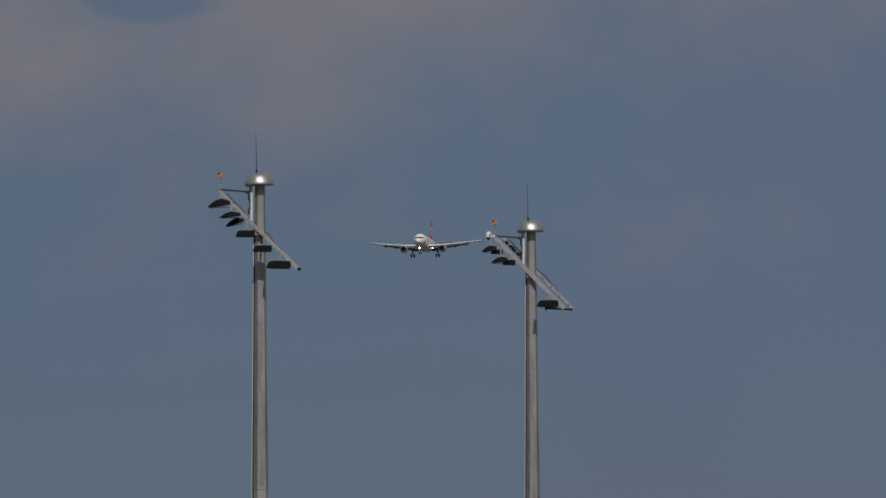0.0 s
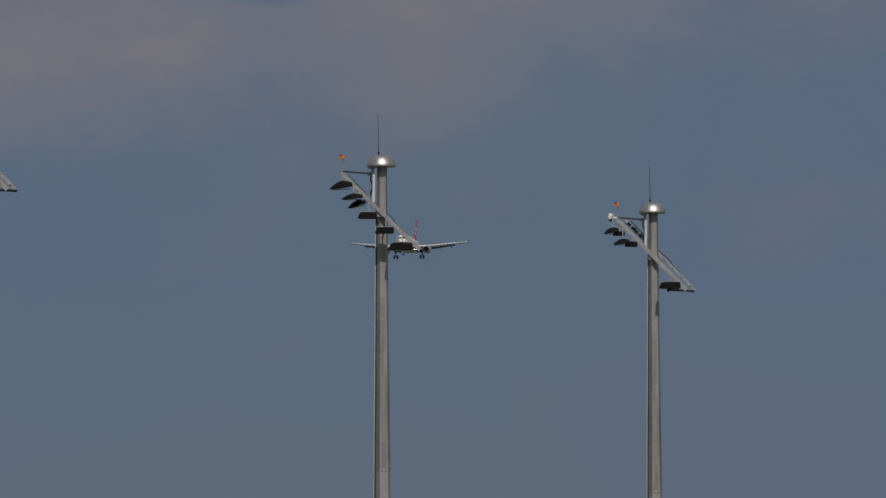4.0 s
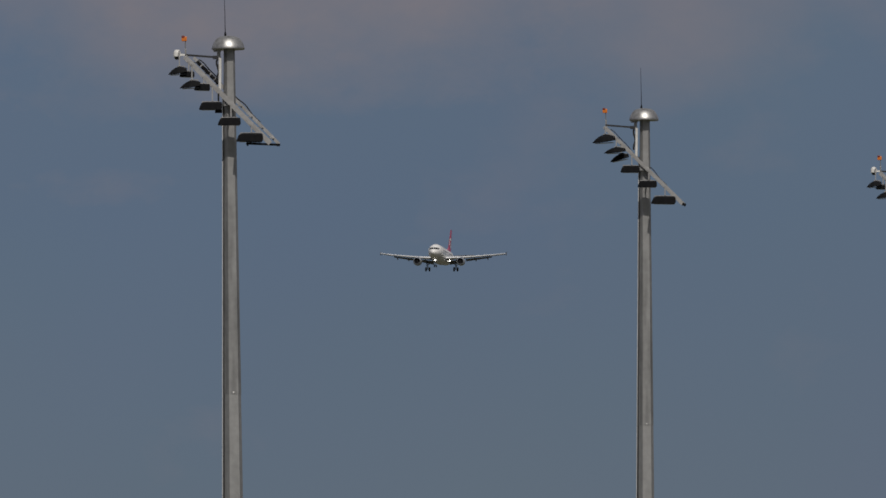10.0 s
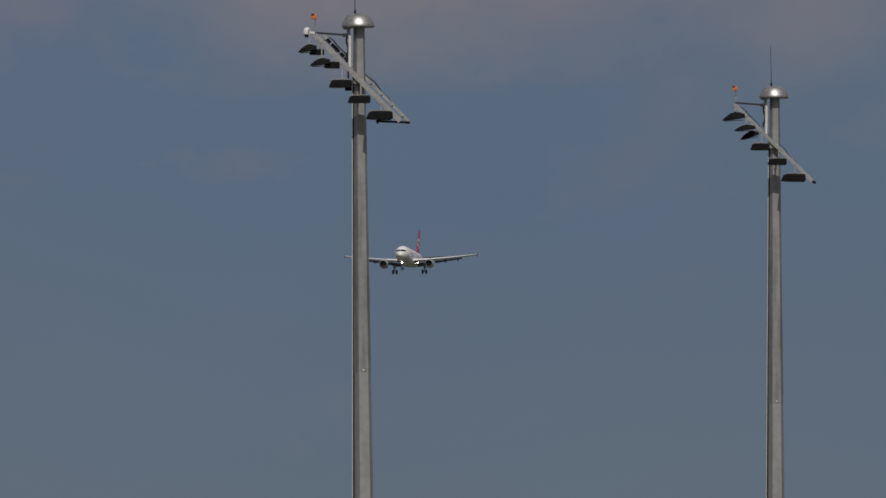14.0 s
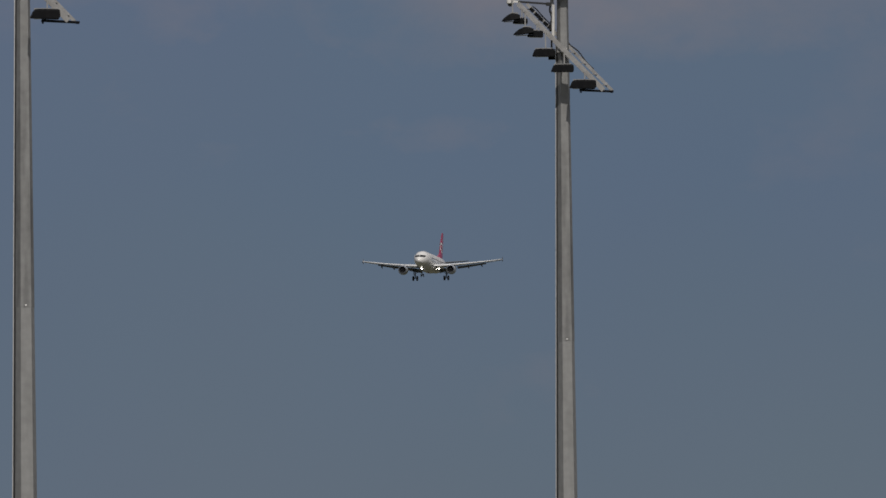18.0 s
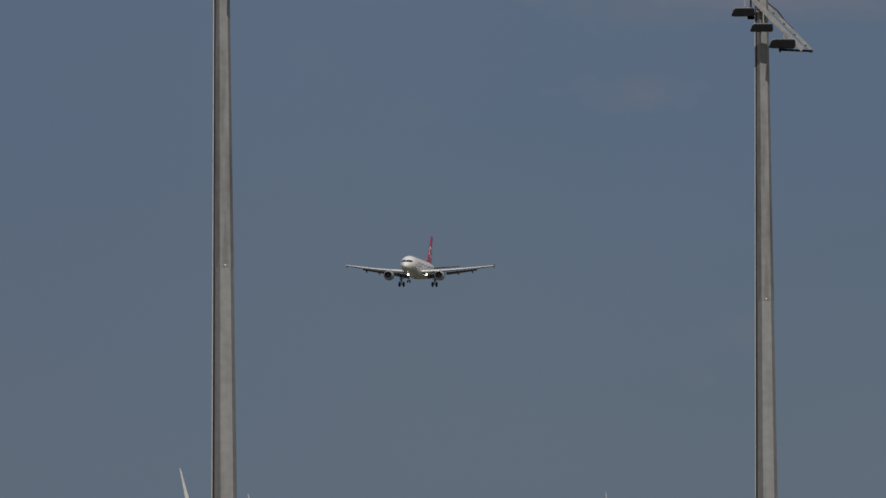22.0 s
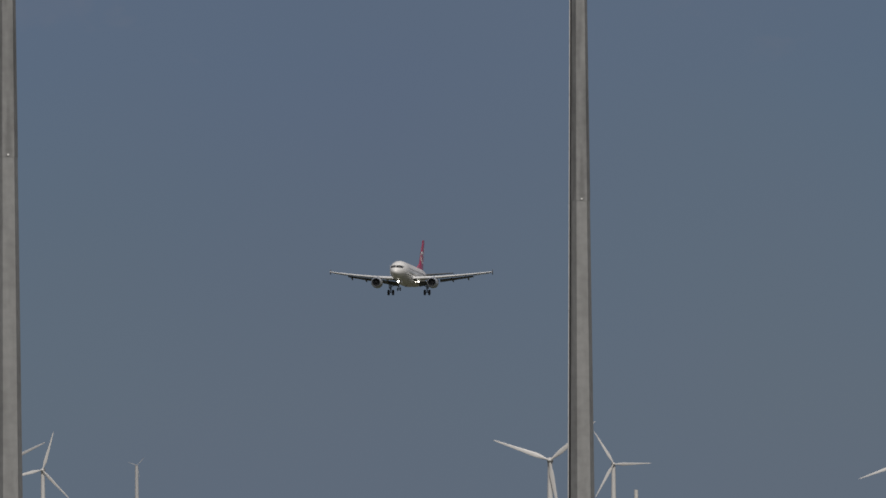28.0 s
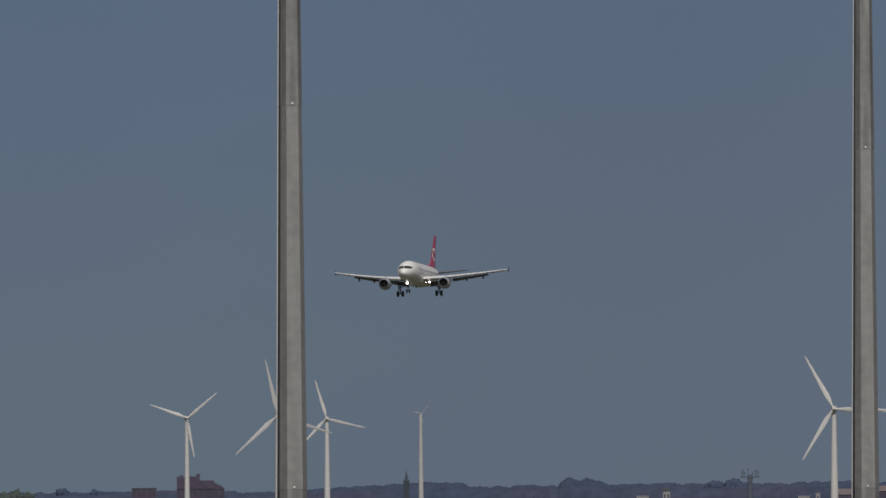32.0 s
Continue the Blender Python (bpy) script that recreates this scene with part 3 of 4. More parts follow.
def mast(az, dist, split_x, with_camera, plate, lean, joint, lamp_set, label):
    post = new("floodlight_mast")
    spot = bearing(az, 0, dist)
    post.matrix_world = pose(spot.x - CAP_RIM * math.tan(radians(lean)), spot.y, 0, 0, lean, -math.degrees(az / FOCAL))
    tagged(post, label, "light mast", "floodlight masts in a row")

    def shaft(name, z0, z1, extra, material, text):
        bm = BM()
        k, rings = 12, []
        corners = [radians(a) for a in (-65, -22, 43, 85, 115, 158, 223, 265)]
        ring = [(math.sin(a), -math.cos(a)) for a in corners]
        for i in range(k + 1):
            z = z0 + (z1 - z0) * i / k
            r = girth(z) / 2 + extra
            rings.append([(SHAFT_X + x * r, y * r, z) for x, y in ring])
        loft(bm, rings)
        return part(name, bm, material, post, text)

    shaft("upper_shaft", joint, CAP_RIM + 0.05, 0.002, M["galv"], "weathered grey upper shaft")
    shaft("lower_shaft", FOOT_JOINT, joint + 0.3, -0.005, M["galv_low"], "paler galvanised lower shaft")
    shaft("foot_shaft", 0.12, FOOT_JOINT + 0.3, -0.012, M["galv"], "")
    for z in (joint + 0.05, FOOT_JOINT + 0.05):
        bm = BM()
        lathe(bm, [(0.024, 0), (0.024, 0.010), (0.015, 0.014)], 10, pose(0.06, -girth(z) / 2 * 0.84 - 0.004, z, 90, 0, 0))
        part("joint_bolt", bm, M["rail"], post, "bright bolt head")
    bm = BM()
    tube(bm, [(SHAFT_X - girth(z) / 2 - 0.022, -0.04, z) for z in (0.4, 5, 10, 15, CAP_RIM - 1.2)], 0.019, 8)
    rail = part("climbing_rail", bm, M["rail"], post, "slim bright safety rail")
    bm = BM()
    tube(bm, [(SHAFT_X - girth(z) / 2 * 0.97, -girth(z) / 2 * 0.34, z) for z in (0.4, 5, 10, 15, CAP_RIM - 1.2)], 0.026, 8)
    part("cable_run", bm, M["cable"], post, "black cable down the shaft", 60)
    for i in range(14):
        z = 1.0 + i * 1.35
        bm = BM()
        box(bm, (0.07, 0.03, 0.03), pose(SHAFT_X - girth(z) / 2 - 0.010, -0.04, z))
        part("rail_clip", bm, M["galv"], rail)
    bm = BM()
    box(bm, (1.1, 1.1, 0.05), pose(0, 0, 0.1), 0.008)
    part("base_plate", bm, M["galv"], post)
    bm = BM()
    box(bm, (1.6, 1.6, 0.1), None, 0.02)
    part("footing", bm, M["concrete"], post, "square concrete footing")
    mast_head(post, split_x, with_camera, plate, lamp_set)
    return post


# bearing of the cap, distance, spread of the beam's two rails, camera fitted, end plate, lean, height of the joint, lamps fitted
ALL_LAMPS = (0, 1, 2, 3, 4, 5, 6)
MASTS = [(480.0, 501.5, 0.34, True, True, 0.0, JOINT, (0, 1, 2, 3, 6), "tall grey steel floodlight mast with dome cap and camera"),
         (0.0, 460.3, 0.05, False, False, 0.2, JOINT, ALL_LAMPS, "tall grey steel floodlight mast with dome cap, no camera"),
         (-735.5, 409.0, 0.29, True, True, -0.22, 10.60, ALL_LAMPS, "tall grey steel floodlight mast with dome cap and camera"),
         (-1691.0, 362.5, 0.20, False, True, 0.0, 10.51, (0, 1, 2, 3, 6), "tall grey steel floodlight mast with sloping lamp beam"),
         (-2706.0, 319.0, 0.05, False, False, 0.0, 10.49, ALL_LAMPS, "tall grey steel floodlight mast, wide weathered shaft")]
for row in MASTS:
    mast(*row)


# ---- airliner: nose towards local +y, nose tip at the origin's height less 0.55 ----
def airliner():
    top = new("airliner")
    tagged(top, "white twin-engine jet airliner, red tail fin, landing gear down", "airplane")
    STN = [(0.0, 0.03, -0.55, 1), (0.12, 0.30, -0.54, 1), (0.35, 0.52, -0.51, 1), (0.7, 0.78, -0.46, 1), (1.2, 1.06, -0.38, 1), (1.8, 1.30, -0.28, 1), (2.5, 1.52, -0.18, 1), (3.4, 1.72, -0.09, 1),
           (4.5, 1.87, -0.03, 1), (6.0, 1.97, 0, 1), (9, 1.975, 0, 1), (14, 1.975, 0, 1), (20, 1.975, 0, 1), (25, 1.97, 0.01, 1), (28, 1.80, 0.17, 1), (31, 1.42, 0.50, 1), (34, 0.92, 0.88, 1),
           (36.3, 0.45, 1.15, 1), (37.4, 0.2, 1.25, 1)]
    n = 40

    bm = BM()
    rings = []
    for s, r, zc, _ in STN:
        rings.append([(r * math.sin(2 * math.pi * i / n), -s, zc + r * 1.045 * math.cos(2 * math.pi * i / n)) for i in range(n)])
    loft(bm, rings)
    body = part("fuselage", bm, M["white"], top, "glossy white fuselage", 60)
    body.data.materials.append(M["belly"])
    for p in body.data.polygons:
        if p.center.z < -1.05 and -29 < p.center.y < -2.2:
            p.material_index = 1
    # cockpit windows: six dark panes laid on the nose
    def on_nose(s, ang, lift=0.012):
        for (s0, r0, z0, _), (s1, r1, z1, _) in zip(STN, STN[1:]):
            if s0 <= s <= s1:
                k = (s - s0) / (s1 - s0)
                r, z = r0 + (r1 - r0) * k + lift, z0 + (z1 - z0) * k
                return Vector((r * math.sin(ang), -s, z + r * 1.045 * math.cos(ang)))
    def at_height(ang, z):
        lo, hi = 0.4, 5.5
        for _ in range(30):
            mid = (lo + hi) / 2
            lo, hi = (mid, hi) if on_nose(mid, ang).z < z else (lo, mid)
        return on_nose(lo, ang)
    for side in (-1, 1):
        for a0, a1, z0, z1 in ((0.045, 0.60, 0.30, 0.84), (0.615, 0.92, 0.29, 0.81), (0.935, 1.16, 0.28, 0.72)):
            bm = BM()
            vs = [[bm.verts.new(at_height(side * (a0 + (a1 - a0) * u / 4) * (1 - 0.10 * v / 4), z0 + (z1 - z0) * v / 4)) for u in range(5)] for v in range(5)]
            for i in range(4):
                for j in range(4):
                    bm.faces.new((vs[i][j], vs[i][j + 1], vs[i + 1][j + 1], vs[i + 1][j]))
            part("cockpit_window", bm, M["windscreen"], body, "dark cockpit window pane")
    # cabin windows and doors
    bm = BM()
    box(bm, (0.012, 0.19, 0.25), None, 0.003)
    pane = mesh_of("cabin_window", bm, M["windscreen"])
    for side in (-1, 1):
        for i in range(34):
            s = 6.6 + i * 0.62
            w = part("cabin_window", pane, None, body)
            w.location = (side * 1.949, -s, 0.36)
        bm = BM()
        box(bm, (0.02, 0.05, 1.85), pose(side * 1.89, -4.9, -0.75, 0, 0, 0), 0.004)
        box(bm, (0.02, 0.05, 1.85), pose(side * 1.945, -5.75, -0.75, 0, 0, 0), 0.004)
        part("door_seam", bm, M["belly"], body)
    # belly fairing under the wing
    bm = BM()
    rings = []
    for s, w, d in ((10.3, 0.5, 0.2), (11.2, 1.5, 0.7), (12.5, 2.05, 1.05), (15, 2.15, 1.18), (18, 2.15, 1.18), (20, 1.9, 0.95), (22, 1.2, 0.5), (23, 0.4, 0.15)):
        rings.append([(w * math.sin(2 * math.pi * i / 24), -s, -1.35 + d * math.cos(2 * math.pi * i / 24) * (0.6 if math.cos(2 * math.pi * i / 24) > 0 else 1.0)) for i in range(24)])
    loft(bm, rings)
    part("belly_fairing", bm, M["belly"], top, "grey belly fairing", 60)

    # lifting surfaces
    FOIL = [(0, 0), (0.02, 0.032), (0.08, 0.058), (0.22, 0.075), (0.42, 0.074), (0.65, 0.052), (0.85, 0.024), (1, 0.003), (0.85, -0.008), (0.6, -0.026), (0.35, -0.042), (0.15, -0.04), (0.04, -0.024)]

    def wing_at(x):
        """Leading edge station, chord and height of the wing at a half-span."""
        le = 11.6 + (x - 1.9) * 0.515
        if x < 6.4:
            ch = 6.4 + (3.95 - 6.4) * (x - 1.9) / 4.5
        else:
            ch = 3.95 + (1.55 - 3.95) * (x - 6.4) / 10.55
        return le, ch, -1.22 + (x - 1.9) * 0.089 + 0.62 * (x / 17) ** 2.2

    def surface(x0, x1, c0, c1, thick=1.0, steps=10, drop=0.0, aft=0.0, side=1):
        bm = BM()
        rings = []
        for i in range(steps + 1):
            x = x0 + (x1 - x0) * i / steps
            le, ch, z = wing_at(x)
            cc = ch * (c1 - c0)
            turn = drop
            ring = []
            for u, v in FOIL:
                a, b = u * cc, v * ch * thick
                ring.append((side * x, -(le + c0 * ch + aft * ch + a * math.cos(turn) - b * math.sin(turn) * 0), z - 0.02 * ch * (aft > 0) * 3 - a * math.sin(turn) + b * math.cos(turn)))
            rings.append(ring)
        loft(bm, rings)
        return bm

    for side in (-1, 1):
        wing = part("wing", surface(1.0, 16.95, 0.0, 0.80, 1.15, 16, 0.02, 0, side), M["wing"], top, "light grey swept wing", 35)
        # grey underside takes the flap colour, which paints its shade in
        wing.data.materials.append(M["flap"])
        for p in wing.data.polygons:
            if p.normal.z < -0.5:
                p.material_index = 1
        part("inner_flap", surface(2.1, 6.2, 0.76, 1.04, 0.42, 5, 0.52, 0.06, side), M["flap"], wing, "extended trailing-edge flap", 35)
        part("outer_flap", surface(6.5, 13.2, 0.76, 1.04, 0.45, 6, 0.50, 0.06, side), M["flap"], wing, "extended trailing-edge flap", 35)
        part("aileron", surface(13.35, 16.7, 0.77, 1.0, 0.5, 4, 0.06, 0.02, side), M["wing"], wing, "", 35)
        for x0, x1 in ((2.6, 5.1), (6.5, 9.7), (9.8, 13.0), (13.1, 16.6)):
            part("slat", surface(x0, x1, -0.09, 0.10, 0.55, 4, 0.30, 0.0, side), M["wing"], wing, "drooped leading-edge slat", 35)
        for x in (4.2, 9.1, 12.2):
            le, ch, z = wing_at(x)
            bm = BM()
            rr = []
            for k, w in ((0.42, 0.05), (0.55, 0.17), (0.8, 0.21), (1.05, 0.17), (1.25, 0.04)):
                rr.append([(side * x + w * 0.8 * math.sin(2 * math.pi * i / 10), -(le + k * ch), z - 0.30 - (k - 0.42) * 0.75 + w * 1.5 * math.cos(2 * math.pi * i / 10)) for i in range(10)])
            loft(bm, rr)
            part("flap_fairing", bm, M["flap"], wing, "", 50)
        le, ch, z = wing_at(16.95)
        bm = BM()
        f = [(-le - 0.2, z - 0.30), (-(le + 0.9), z + 0.50), (-(le + 1.7), z + 0.62), (-(le + 1.7), z - 0.50), (-(le + 1.2), z - 0.42)]
        loft(bm, [[(side * (16.97 + o), y, zz) for y, zz in f] for o in (0, 0.07)])
        part("wingtip_fence", bm, M["flap"], wing, "small grey wingtip fence")
        # tailplane
        bm = BM()
        rings = []
        for i in range(6):
            x = 0.4 + 5.85 * i / 5
            le, ch, z = 31.6 + x * 0.60, 3.9 - 2.35 * i / 5, 0.95 + x * 0.11
            rings.append([(side * x, -(le + u * ch), z + v * ch * 0.9) for u, v in FOIL])
        loft(bm, rings)
        part("tailplane", bm, M["flap"], top, "grey tailplane, darkened like the flaps", 35)
        # engine
        ex, ez = side * 5.84, -2.02
        em = Matrix.Translation((ex, -10.9, ez)) @ Matrix.Rotation(radians(90), 4, "X") @ Matrix.Diagonal((0.97, 0.97, 1, 1))
        bm = BM()
        lathe(bm, [(0.90, 1.3), (0.87, 0.5), (0.90, 0.12), (0.955, 0.10), (1.06, 0.22), (1.14, 0.7), (1.17, 1.4), (1.13, 2.3), (0.98, 3.1), (0.93, 3.25), (0.80, 3.2), (0.80, 1.3)], 36, em, 0, False)
        eng = part("engine", bm, M["nacelle"], top, "pale grey engine nacelle", 40)
        bm = BM()
        lathe(bm, [(0.81, 0.24), (0.83, 0.08), (0.90, 0.0), (0.985, 0.05), (1.055, 0.20), (1.045, 0.22), (0.92, 0.12), (0.83, 0.25)], 36, em, 0, False)
        part("inlet_lip", bm, M["steel"], eng, "polished metal inlet lip", 50)
        bm = BM()
        lathe(bm, [(0.02, 0.30), (0.16, 0.50), (0.27, 0.72)], 20, em)
        part("spinner", bm, M["dark"], eng, "", 50)
        bm = BM()
        lathe(bm, [(0.885, 0.78), (0.885, 0.80)], 36, em)
        fan = part("fan_disc", bm, M["dark"], eng, "dark fan behind the inlet")
        for k in range(18):
            a = 2 * math.pi * k / 18
            bm = BM()
            bar(bm, em @ Vector((0.24 * math.cos(a), 0.24 * math.sin(a), 0.70)), em @ Vector((0.86 * math.cos(a + 0.12), 0.86 * math.sin(a + 0.12), 0.72)), 0.13, 0.02)
            part("fan_blade", bm, M["dark"], fan)
        bm = BM()
        lathe(bm, [(0.62, 2.6), (0.60, 3.6), (0.46, 4.3), (0.40, 4.3), (0.4, 3.0)], 24, em, 0, False)
        lathe(bm, [(0.34, 3.4), (0.30, 4.3), (0.06, 5.0)], 18, em)
        part("exhaust_core", bm, M["steel"], eng, "", 45)
        bm = BM()
        le, ch, z = wing_at(5.75)
        loft(bm, [[(ex - w, -12.3, -0.86), (ex + w, -12.3, -0.86), (ex + w, -12.1, -0.95), (ex - w, -12.1, -0.95)] for w in (0.04,)] + [
            [(ex - w, -y, zt), (ex + w, -y, zt), (ex + w, -y, zb), (ex - w, -y, zb)] for y, zt, zb, w in ((13.6, -0.62, -1.05, 0.2), (15.5, z - 0.1, -1.3, 0.22), (17.6, z - 0.25, -0.95, 0.1))])
        part("pylon", bm, M["nacelle"], eng)
        # main gear
        gx = side * 3.8
        bm = BM()
        tube(bm, [(gx * 1.0, -17.5, -1.25), (gx, -17.6, -3.2)], 0.15, 12)
        tube(bm, [(gx, -17.6, -3.15), (gx, -17.65, -3.72)], 0.10, 12)
        gear = part("main_gear", bm, M["gear"], top, "extended main landing gear", 50)
        bm = BM()
        tube(bm, [(gx * 0.55, -17.2, -1.6), (gx, -17.55, -2.6)], 0.08, 8)
        part("side_stay", bm, M["gear"], gear)
        bm = BM()
        box(bm, (0.05, 1.0, 1.55), pose(gx + side * 0.28, -17.5, -2.95, 0, side * 4, 0), 0.01)
        part("gear_door", bm, M["flap"], gear, "dark grey strut door")
        bm = BM()
        tube(bm, [(gx - 0.62, -17.65, -3.68), (gx + 0.62, -17.65, -3.68)], 0.07, 8)
        part("axle", bm, M["gear"], gear)
        for o in (-0.465, 0.465):
            bm = BM()
            wm = Matrix.Translation((gx + o, -17.65, -3.68)) @ Matrix.Rotation(radians(90), 4, "Y")
            lathe(bm, [(0.30, -0.16), (0.47, -0.205), (0.555, -0.17), (0.585, -0.08), (0.585, 0.08), (0.555, 0.17), (0.47, 0.205), (0.30, 0.16)], 24, wm)
            wheel = part("wheel", bm, M["tyre"], gear, "black tyre", 40)
            bm = BM()
            lathe(bm, [(0.06, -0.19), (0.27, -0.17), (0.27, 0.17), (0.06, 0.19)], 16, wm)
            part("rim", bm, M["gear"], wheel)
    # fin, with a plain white emblem
    bm = BM()
    rings = []
    def fin_at(k):
        le = 29.2 + 5.1 * k
        return le, 6.1 - 3.6 * k, 1.55 + 6.85 * k
    rings = []
    SYM = [(0, 0), (0.05, 0.03), (0.2, 0.05), (0.45, 0.052), (0.7, 0.035), (1, 0.004), (0.7, -0.035), (0.45, -0.052), (0.2, -0.05), (0.05, -0.03)]
    for i in range(9):
        le, ch, z = fin_at(i / 8)
        rings.append([(v * ch, -(le + u * ch), z) for u, v in SYM])
    loft(bm, rings)
    fin = part("tail_fin", bm, M["red"], top, "red tail fin with a white emblem", 40)
    bm = BM()
    loft(bm, [[(w, -26.6, 1.8), (w, -29.6, 1.55), (w, -30.6, 3.2)] for w in (-0.14, 0.14)])
    part("fin_fillet", bm, M["red"], fin)
    for side in (-1, 1):
        bm = BM()
        cz, cy, r = 4.6, -32.7, 1.35
        outer = [(cy + r * math.cos(2 * math.pi * i / 28), cz + r * math.sin(2 * math.pi * i / 28)) for i in range(28)]
        inner = [(cy + 0.10 + r * 0.62 * math.cos(2 * math.pi * i / 28), cz + r * 0.62 * math.sin(2 * math.pi * i / 28)) for i in range(28)]
        def skin(y, z, lift):
            k = (z - 1.55) / 6.85
            le, ch, _ = fin_at(k)
            u = min(0.98, max(0.02, (-y - le) / ch))
            th = np.interp(u, [0, 0.05, 0.2, 0.45, 0.7, 1], [0, 0.03, 0.05, 0.052, 0.035, 0.004])
            return (side * (th * ch + lift), y, z)
        va = [bm.verts.new(skin(y, z, 0.035)) for y, z in outer]
        vb = [bm.verts.new(skin(y, z, 0.035)) for y, z in inner]
        for i in range(28):
            bm.faces.new((va[i], va[(i + 1) % 28], vb[(i + 1) % 28], vb[i]))
        part("emblem_ring", bm, M["white"], fin, "plain white ring emblem")
        bm = BM()
        pts = [(-33.2, 6.55), (-36.2, 6.35), (-36.2, 6.75), (-33.6, 7.0)]
        bm.faces.new([bm.verts.new(skin(y, z, 0.042)) for y, z in pts])
        part("emblem_stroke", bm, M["white"], fin, "plain white stroke")
    # nose gear
    bm = BM()
    tube(bm, [(0, -4.9, -1.7), (0, -5.0, -3.0)], 0.10, 12)
    tube(bm, [(0, -5.0, -2.95), (0, -5.1, -3.88)], 0.07, 12)
    nose = part("nose_gear", bm, M["gear"], top, "extended nose landing gear", 50)
    bm = BM()
    tube(bm, [(0, -5.0, -2.7), (0, -6.3, -1.9)], 0.05, 8)
    part("drag_stay", bm, M["gear"], nose)
    for o in (-1, 1):
        bm = BM()
        box(bm, (0.04, 1.5, 0.75), pose(o * 0.5, -5.6, -2.6, 0, o * -8, 0), 0.008)
        part("gear_door", bm, M["white"], nose)
        bm = BM()
        wm = Matrix.Translation((o * 0.26, -5.1, -3.85)) @ Matrix.Rotation(radians(90), 4, "Y")
        lathe(bm, [(0.2, -0.09), (0.32, -0.11), (0.375, -0.06), (0.385, 0), (0.375, 0.06), (0.32, 0.11), (0.2, 0.09)], 20, wm)
        wheel = part("wheel", bm, M["tyre"], nose, "small black tyre", 40)
        bm = BM()
        lathe(bm, [(0.04, -0.10), (0.18, -0.09), (0.18, 0.09), (0.04, 0.10)], 14, wm)
        part("rim", bm, M["gear"], wheel)

    bm = BM()
    lathe(bm, [(0.16, 0.0), (0.16, -0.10), (0.10, -0.20), (0.02, -0.24)], 14, pose(0, -14.0, -2.5))
    part("belly_beacon", bm, M["redlens"], top, "red glass belly beacon", 50)

    # lamps that shine ahead: on the nose strut and at the left wing root
    def beam_lamp(x, y, z, r, parent):
        bm = BM()
        m = Matrix.Translation((x, y, z)) @ Matrix.Rotation(radians(-90), 4, "X")
        lathe(bm, [(r * 0.5, -0.16), (r * 1.08, -0.03), (r * 1.08, 0.0), (r, 0.0)], 18, m)
        case = part("lamp_case", bm, M["gear"], parent)
        bm = BM()
        lathe(bm, [(r * 0.94, 0.005), (r * 0.8, 0.03), (r * 0.3, 0.045)], 18, m)
        part("landing_light", bm, M["landing"], case, "lit white landing light", 50)
    beam_lamp(0.10, -4.75, -2.30, 0.205, nose)
    beam_lamp(-2.85, -12.5, -1.78, 0.17, top)
    beam_lamp(-2.40, -11.6, -1.92, 0.07, top)
    return top


